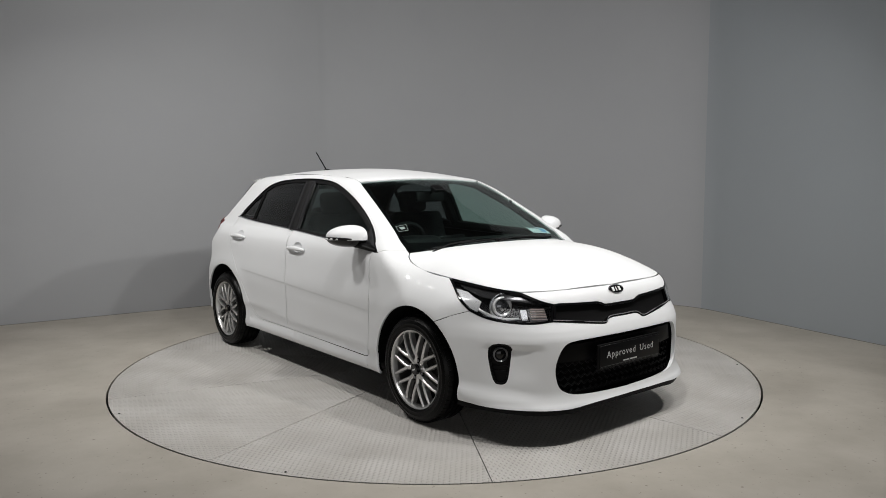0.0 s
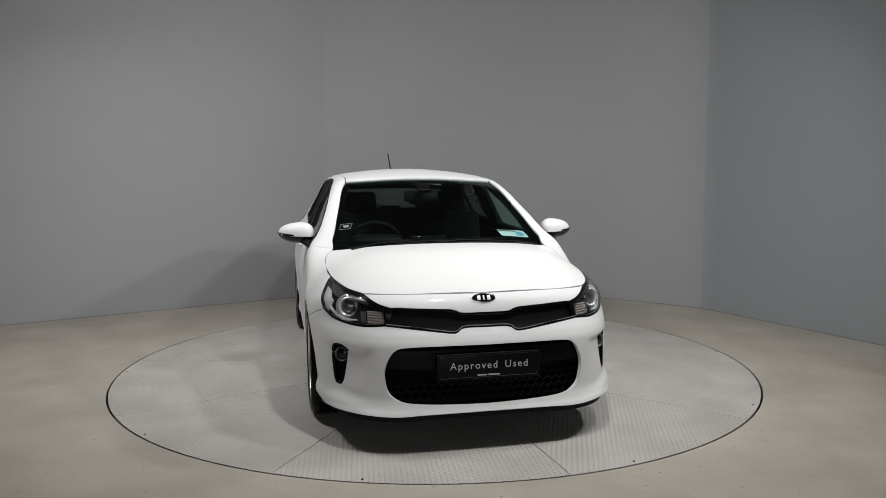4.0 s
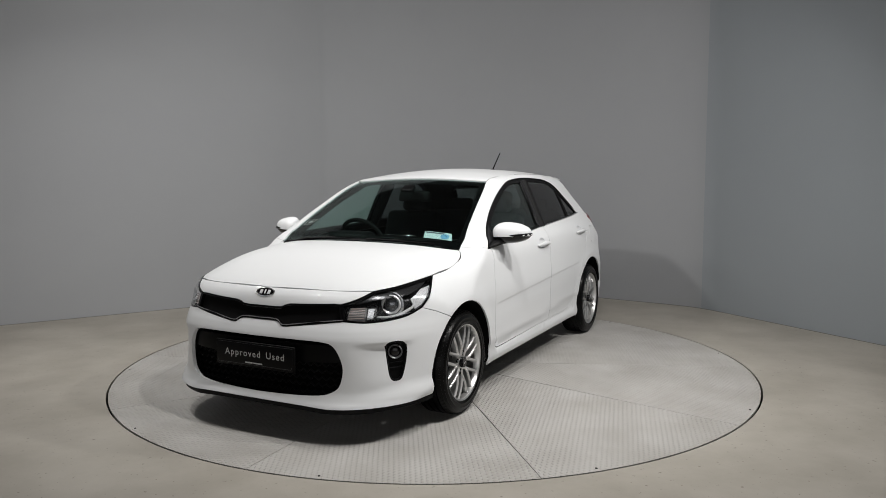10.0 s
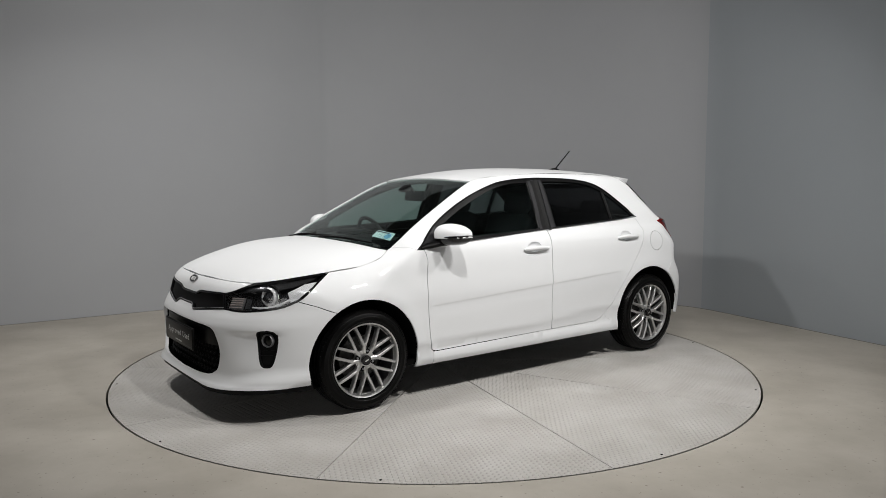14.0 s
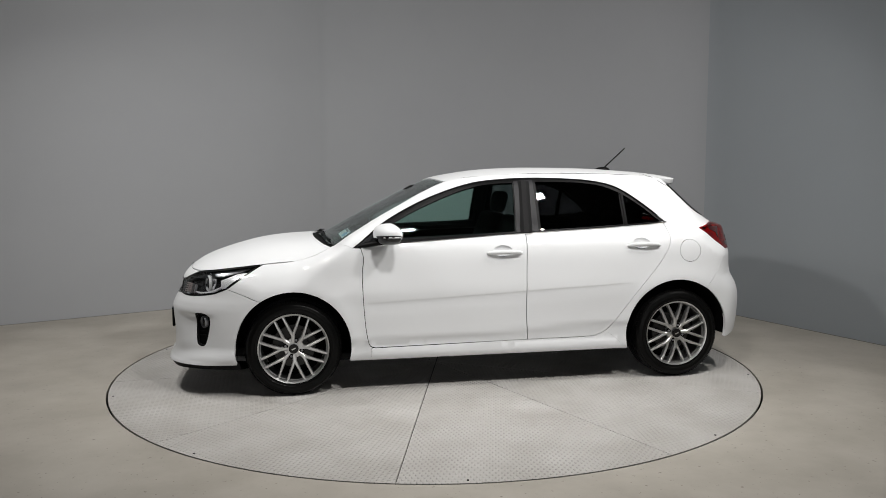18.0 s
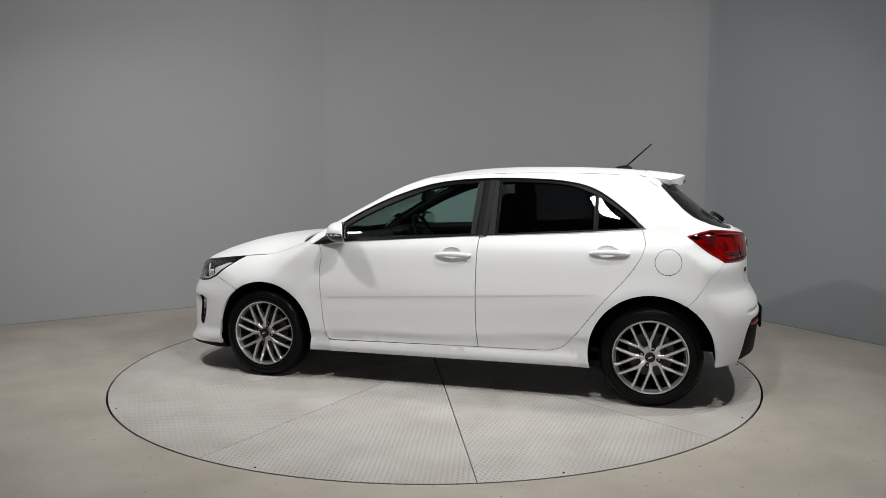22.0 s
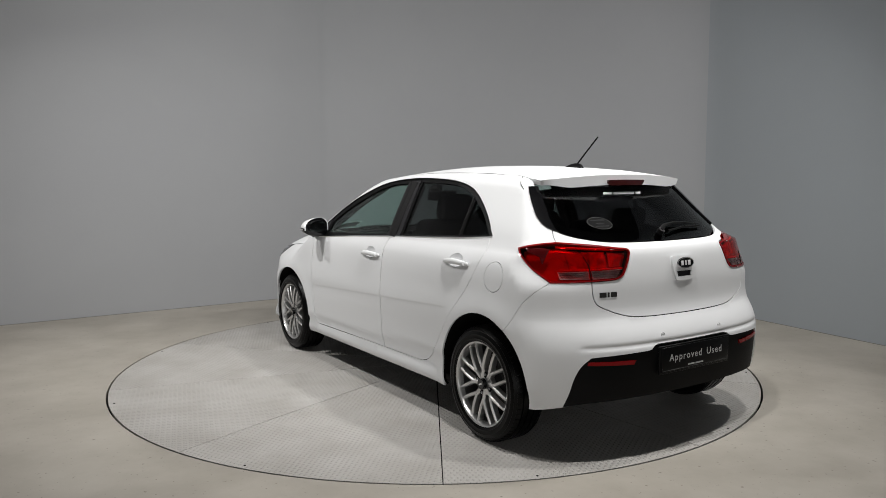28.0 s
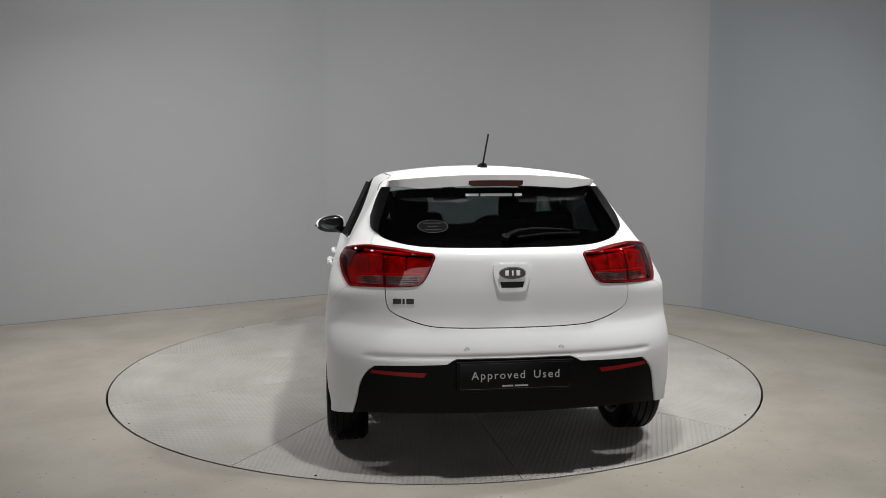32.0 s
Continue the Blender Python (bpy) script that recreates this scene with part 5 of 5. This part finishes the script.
def lamp_details():
    hl_edge = outline(HL_TOP, HL_IN, HL_GRILLE, HL_LOW, HL_REAR)
    inner = shrink(hl_edge, "front", 0.010)
    for s, lampob in zip((1, -1), HEADLAMPS):
        o = panel("rim", hl_edge, "front", GLOSS, lampob, out=0.001, thick=0.012, gap=0.0, step_=0.02, holes=[inner], sides=(s,), label="black headlamp rim")
        # the pale strip under the upper edge
        tp = HL_TOP[3:]
        band = outline(tp - [0.0, 0.002, 0.006], on_front([(0.535, 0.730), (0.53, 0.720), (0.58, 0.733)]), smoothline(np.concatenate([on_front([(0.62, 0.744)]), on_side([(1.74, 0.760), (1.60, 0.793)])]), 4))
        panel("strip", band, "front", LAMPDARK, lampob, out=-0.012, thick=0.008, gap=0.0, step_=0.02, sides=(s,), label="gloss black upper lamp band")
        panel("side_marker", outline(on_side([(1.728, 0.680), (1.69, 0.697), (1.60, 0.758), (1.55, 0.790), (1.63, 0.780), (1.735, 0.738)])), "front", LAMPSILVER, lampob, out=-0.012, thick=0.006, gap=0.0, step_=0.02, sides=(s,), label="silver side marker")
        c = Vector((1.812, s * 0.668, 0.708))
        turn = Matrix.Translation(c) @ Vector((0.92, s * 0.36, 0.06)).to_track_quat("Z", "X").to_matrix().to_4x4()
        ax = Matrix.Rotation(radians(90), 4, "X")
        ring = part("projector_ring", lathe([(0.038, -0.02), (0.052, -0.018), (0.053, 0.004), (0.047, 0.010), (0.038, 0.002)], 40, ax), LAMPSILVER, lampob, "silver projector ring")
        ring.matrix_basis = turn
        b = bmesh.new()
        bmesh.ops.create_uvsphere(b, u_segments=28, v_segments=14, radius=0.038, matrix=Matrix.Diagonal((1, 1, 0.5, 1)))
        ln = part("projector_lens", b, PROJECTOR, lampob, "dark round projector lens")
        ln.matrix_basis = turn @ pose(0, 0, -0.008)
        arc = [(0.062 * math.cos(a), 0.062 * math.sin(a), 0.0) for a in np.linspace(radians(-60), radians(150), 20)]
        hal = part("daylight_strip", tube(arc, 0.007, 8), LAMPSILVER, lampob, "pale daylight strip round the projector")
        hal.matrix_basis = turn @ pose(0, 0, -0.012, 0, 0, 100 if s > 0 else 170)
        bowl = part("projector_bowl", lathe([(0.054, -0.004), (0.066, 0.006), (0.069, 0.004), (0.064, -0.022), (0.054, -0.022)], 40, ax), CHROME, lampob, "chrome bowl round the projector")
        bowl.matrix_basis = turn @ pose(0, 0, -0.010)
        P = smoothline(np.concatenate([on_front([(0.645, 0.656), (0.690, 0.652), (0.728, 0.660)]), on_side([(1.742, 0.688), (1.725, 0.712)])]), 5)
        P = P - normals_of(P) * 0.018
        part("daylight_guide", tube([(p[0], s * p[1], p[2]) for p in P], [0.004 + 0.005 * math.sin(math.pi * k / (len(P) - 1)) for k in range(len(P))], 8), LAMPSILVER, lampob, "pale curved daylight guide")
        panel("turn_signal", outline(on_front([(0.512, 0.646), (0.598, 0.644), (0.602, 0.706), (0.520, 0.708)])), "front", LAMPGREY, lampob, out=-0.028, thick=0.004, gap=0.0, step_=0.03, sides=(s,), label="grey turn signal reflector")
        panel("reflector_block", outline(on_front([(0.606, 0.648), (0.632, 0.648), (0.634, 0.700), (0.608, 0.702)])), "front", CHROME, lampob, out=-0.030, thick=0.004, gap=0.0, step_=0.03, sides=(s,))
        for k in range(5):
            z = 0.651 + 0.0125 * k
            P = on_front([(0.517 + 0.002 * k, z), (0.594, z + 0.002)])
            P = P - normals_of(P) * 0.018
            part("turn_signal_rib", tube([(p[0], s * p[1], p[2]) for p in P], 0.0042, 8), AMBER, lampob, "pale ribbed turn signal")
        P = smoothline(np.concatenate([on_front([(0.515, 0.643), (0.60, 0.637), (0.68, 0.642)]), on_side([(1.76, 0.662)])]), 5)
        P = P - normals_of(P) * 0.006
        part("lower_strip", tube([(p[0], s * p[1], p[2]) for p in P], 0.0038, 8), CHROME, lampob, "thin chrome strip")
        U = HL_TOP[2:] - [0.004, 0.006, 0.011]
        U = U - normals_of(HL_TOP[2:]) * 0.004
        part("upper_strip", tube([(p[0], s * p[1], p[2]) for p in U], 0.0042, 8), LAMPSILVER, lampob, "thin silver strip")
    tl_edge = outline(TL_IN, TL_LOW, TL_FRONT, TL_TOP)
    for s, lampob in zip((1, -1), TAILLAMPS):
        def bit(name, pts, mat, label="", out=0.0055, side=False):
            panel(name, outline(on_side(pts) if side else on_rear(pts)), "rear", mat, lampob, label, out=out, thick=0.004, gap=0.0, step_=0.018, sides=(s,))
        panel("housing", tl_edge, "rear", LAMPBACK, lampob, out=-0.034, thick=0.004, gap=0.005, step_=0.03, sides=(s,), label="pale inside of the tail lamp")
        panel("lens_rim", tl_edge, "rear", RED, lampob, out=0.0045, thick=0.012, gap=0.001, step_=0.02, holes=[shrink(tl_edge, "rear", 0.008)], sides=(s,), label="red rim of the lamp lens")
        for band in (TL_BAND_IN, TL_BAND_OUT):
            panel("clear_band", band, "rear", SMOKED, lampob, "smoked clear lower band", out=0.0042, thick=0.003, gap=0.0005, step_=0.018, sides=(s,))
        for ya, yb in ((0.405, 0.565), (0.585, 0.700)):
            panel("band_reflector", outline(on_rear([(ya, 0.925), (yb, 0.920), (yb, 0.886), (ya + 0.03, 0.888)])), "rear", LAMPCELL, lampob, out=-0.016, thick=0.003, gap=0.0, step_=0.02, sides=(s,))
            for k in range(3):
                z = 0.895 + 0.0095 * k
                P = on_rear([(ya + 0.022, z), ((ya + yb) / 2, z), (yb - 0.004, z - 0.001)])
                P = P + normals_of(P) * 0.0058
                part("lens_rib", tube([(p[0], s * p[1], p[2]) for p in P], 0.0013, 6), DEEPRED, lampob)
        for cell in ([(0.385, 1.006), (0.47, 1.014), (0.472, 0.940), (0.413, 0.940)], [(0.484, 1.014), (0.566, 1.018), (0.566, 0.936), (0.484, 0.938)], [(0.588, 1.012), (0.660, 1.010), (0.656, 0.936), (0.588, 0.936)]):
            bit("reflector_cell", cell, LAMPCELL, out=-0.012)
        for a, b_ in (((0.376, 1.020), (0.664, 1.036)), ((0.404, 0.931), (0.690, 0.927))):
            P = on_rear([(a[0] + (b_[0] - a[0]) * k / 8, a[1] + (b_[1] - a[1]) * k / 8) for k in range(9)])
            P = P - normals_of(P) * 0.006
            part("light_guide", tube([(p[0], s * p[1], p[2]) for p in P], 0.006, 8), LAMPSILVER, lampob, "pale light guide behind the red lens")
        bit("dark_cell", [(-1.545, 1.020), (-1.60, 1.026), (-1.645, 1.022), (-1.635, 0.95), (-1.615, 0.985), (-1.56, 1.005)], DEEPRED, "dark inner lamp cell", side=True)
        P = on_rear([(0.575, 0.880), (0.576, 0.95), (0.578, 1.044)])
        P = P + normals_of(P) * 0.005
        part("joint", tube([(p[0], s * p[1], p[2]) for p in P], 0.0025, 6), VOID, lampob)


lamp_details()


# ---- inside the car ----
def cushion(name, sx, sy, sz, m, mat, parent, label="", bevel=0.05):
    return part(name, box(sx, sy, sz, m, min(bevel, sx * 0.45, sy * 0.45, sz * 0.45)), mat, parent, label, smooth=1.2)


def inside_car():
    for y in (0.36, -0.36):
        s = new("front_seat")
        s.parent = car
        s["label"] = "dark cloth front seat"
        cushion("seat", 0.50, 0.50, 0.16, pose(0.10, y, 0.48, 0, -8, 0), FABRIC, s)
        cushion("backrest", 0.15, 0.48, 0.62, pose(-0.20, y, 0.80, 0, -20, 0), FABRIC, s)
        cushion("headrest", 0.09, 0.25, 0.17, pose(-0.335, y, 1.18, 0, -14, 0), FABRIC, s, bevel=0.04)
        for k in (-0.06, 0.06):
            part("headrest_post", tube([(-0.31, y + k, 1.05), (-0.335, y + k, 1.14)], 0.006), STEEL, s)
    r = new("rear_seat")
    r.parent = car
    r["label"] = "dark cloth rear bench"
    cushion("seat", 0.50, 1.25, 0.16, pose(-0.72, 0, 0.50, 0, -8, 0), FABRIC, r)
    cushion("backrest", 0.14, 1.25, 0.58, pose(-1.05, 0, 0.80, 0, -22, 0), FABRIC, r)
    for y in (0.36, -0.36):
        cushion("headrest", 0.08, 0.25, 0.15, pose(-1.165, y, 1.11, 0, -16, 0), FABRIC, r, bevel=0.035)
    cushion("headrest", 0.07, 0.2, 0.09, pose(-1.15, 0.0, 1.075, 0, -16, 0), FABRIC, r, bevel=0.03)
    d = new("dashboard")
    d.parent = car
    cushion("dash_top", 0.50, 1.36, 0.16, pose(0.83, 0, 0.865, 0, 4, 0), DASH, d, bevel=0.06)
    cushion("dash_front", 0.20, 1.34, 0.40, pose(0.72, 0, 0.66), DASH, d)
    cushion("screen", 0.03, 0.26, 0.15, pose(0.60, 0.0, 0.90, 0, -12, 0), GLOSS, d, bevel=0.01)
    cushion("instrument_hood", 0.20, 0.34, 0.10, pose(0.66, -0.36, 0.94, 0, 0, 0), DASH, d, bevel=0.045)
    w = new("steering_wheel")
    w.parent = car
    w.matrix_basis = pose(0.50, -0.36, 0.90, 0, -65, 0)
    part("rim", tube([(0.185 * math.cos(a), 0.185 * math.sin(a), 0) for a in np.linspace(0, 2 * math.pi, 40, endpoint=False)], 0.015, 10, closed=True), DASH, w, "black steering wheel rim")
    part("boss", cylinder(0.065, 0.05, pose(0, 0, 0.02), r2=0.05, bevel=0.01), DASH, w)
    for a in (0, 180, 90):
        part("spoke", box(0.13, 0.03, 0.015, pose(0.115 * math.cos(radians(a + 90)), 0.115 * math.sin(radians(a + 90)), 0, 0, 0, a + 90), 0.005), LAMPGREY, w)
    m = new("cabin_mirror")
    m.parent = car
    part("housing", box(0.03, 0.25, 0.075, pose(0.36, 0.0, 1.238, 0, -12, 0), 0.012), TRIM, m, "black cabin mirror")
    part("stalk", tube([(0.37, 0, 1.26), (0.42, 0, 1.318)], 0.01), TRIM, m)
    part("sensor_pod", box(0.07, 0.09, 0.03, pose(0.45, 0.0, 1.292, 0, 28, 0), 0.01), TRIM, m, "black sensor pod on the windscreen")
    # headlining, floor, parcel shelf
    panel("headlining", outline(whole(on_top([(0.20, 0.0), (0.18, 0.48)])), on_top([(-0.5, 0.5)]), whole(on_top([(-1.22, 0.0), (-1.19, 0.48)]))[::-1], other(on_top([(-0.5, 0.5)]))), "top", DASH, car, out=-0.035, thick=0.01, step_=0.08)
    part("cabin_floor", box(2.3, 1.42, 0.03, pose(-0.25, 0, 0.30)), DASH, car, "dark cabin floor")
    part("bulkhead", box(0.03, 1.3, 0.62, pose(1.02, 0, 0.60)), VOID, car)
    part("parcel_shelf", box(0.42, 1.15, 0.02, pose(-1.36, 0, 0.985, 0, 3, 0)), DASH, car, "dark parcel shelf")
    part("boot_wall", box(0.02, 1.2, 0.6, pose(-1.60, 0, 0.70)), VOID, car)
    for s in (1, -1):
        b = bmesh.new()
        A, B = on_side([(-0.24, 0.99)])[0], on_side([(-0.26, 1.33)])[0]
        part("inner_pillar", tube([(A[0], s * (A[1] - 0.035), A[2]), (B[0], s * (B[1] - 0.03), B[2])], 0.05, 10), DASH, car, "dark inner pillar trim")
        P = WS_SIDE - normals_of(WS_SIDE) * 0.035
        part("inner_a_pillar", tube([(p[0] - 0.02, s * p[1], p[2]) for p in P], 0.022, 8), DASH, car)
        lo = [on_side([(x, z)])[0] for x, z in ((0.80, 0.955), (0.3, 0.972), (-0.3, 0.99), (-1.2, 1.02))]
        part("door_top", tube([(p[0], s * (p[1] - 0.045), p[2] - 0.01) for p in lo], 0.035, 8), DASH, car, "dark door top trim")


inside_car()


def stickers():
    def flat_part(name, pts, mat, label="", out=-0.0085):
        return panel(name, outline(on_top(pts)), "top", mat, car, label, out=out, thick=0.0006, gap=0.0, step_=0.05)
    disc = flat_part("tax_disc", [(0.930, 0.395), (0.915, 0.580), (0.975, 0.607), (0.992, 0.415)], PAPER, "pale blue paper discs behind the windscreen")
    flat_part("print_bar", [(0.9335, 0.402), (0.925, 0.53), (0.935, 0.535), (0.944, 0.405)], DARKINK, out=-0.0078).parent = disc
    flat_part("seal", [(0.953 + 0.022 * math.cos(a), 0.548 + 0.030 * math.sin(a)) for a in np.linspace(0, 2 * math.pi, 16, endpoint=False)], BLUEINK, out=-0.0078).parent = disc
    st = flat_part("sticker", [(0.813, -0.542), (0.809, -0.618), (0.858, -0.630), (0.864, -0.563)], STICKER, "small dark sticker with a pale edge")
    R_ = on_top([(0.813, -0.542), (0.809, -0.618), (0.858, -0.630), (0.864, -0.563)])
    part("sticker_edge", tube(R_ - normals_of(R_) * 0.0072, 0.0016, 6, closed=True), LETTER, st)
    flat_part("print_bar", [(0.826, -0.565), (0.823, -0.603), (0.845, -0.600), (0.846, -0.572)], LETTER, out=-0.0074).parent = st
    # rear window: web address as plain bars, oval sticker
    for y, w in ((0.118, 0.066), (-0.005, 0.162), (-0.118, 0.038)):
        P = on_rear([(y - w / 2, 1.281), (y, 1.281), (y + w / 2, 1.281)])
        P = P + normals_of(P) * 0.0005
        part("address_bar", tube(P, 0.0012, 8, flat=6.0), WHITELETTER, car, "white lettering bar on the rear window")
    ring = [(0.335 + 0.072 * math.cos(a), 1.135 + 0.028 * math.sin(a)) for a in np.linspace(0, 2 * math.pi, 32, endpoint=False)]
    ov = panel("oval_sticker", on_rear(ring), "rear", STICKER, car, "faded oval sticker on the rear window", out=-0.001, thick=0.0008, gap=0.0, step_=0.02)
    for z, w in ((1.149, 0.085), (1.134, 0.05), (1.120, 0.08)):
        P = on_rear([(0.335 - w / 2, z), (0.335, z), (0.335 + w / 2, z)])
        P = P + normals_of(P) * 0.0004
        part("print_bar", tube(P, 0.0008, 6, flat=3.5), FADED, ov)
    E_ = on_rear(ring)
    part("sticker_edge", tube(E_ + normals_of(E_) * 0.0003, 0.0014, 6, closed=True), FADED, ov)


stickers()


# ---- flood lights over the turntable ----
def flood_light(eye, target, sx, sy):
    f = tagged(new("flood_light"), "rectangular LED flood light hung below the ceiling", "lamp", "flood lights over the turntable")
    f.matrix_basis = look(eye, target)
    part("housing", box(sx + 0.06, sy + 0.06, 0.08, pose(0, 0, 0.055), 0.01), HOUSING, f, "black lamp housing")
    for k in (-1, 1):
        part("fin", box(0.02, sy, 0.05, pose(k * sx * 0.3, 0, 0.11), 0.004), HOUSING, f)
    rod = part("hanger", box(0.03, 0.03, H - eye[2] - 0.06, pose(0, 0, 0)), HOUSING, f, "hanger rod fixed to the ceiling")
    rod.matrix_basis = f.matrix_basis.inverted() @ pose(eye[0], eye[1], (H + eye[2] + 0.06) / 2)


for eye, target, sx, sy, watts, colour in LAMPS:
    flood_light(eye, target, sx, sy)


# ---- what moves ----
def motions():
    rows, car_rows = [], []
    for k in range(0, 33):
        m = pose(0, 0, 0, 0, 0, heading(k))
        rows.append((float(k), m))
        car_rows.append((float(k), m @ Matrix.Translation((*CAR_AT, 0))))
    walk(table, rows)
    walk(car, car_rows)


motions()
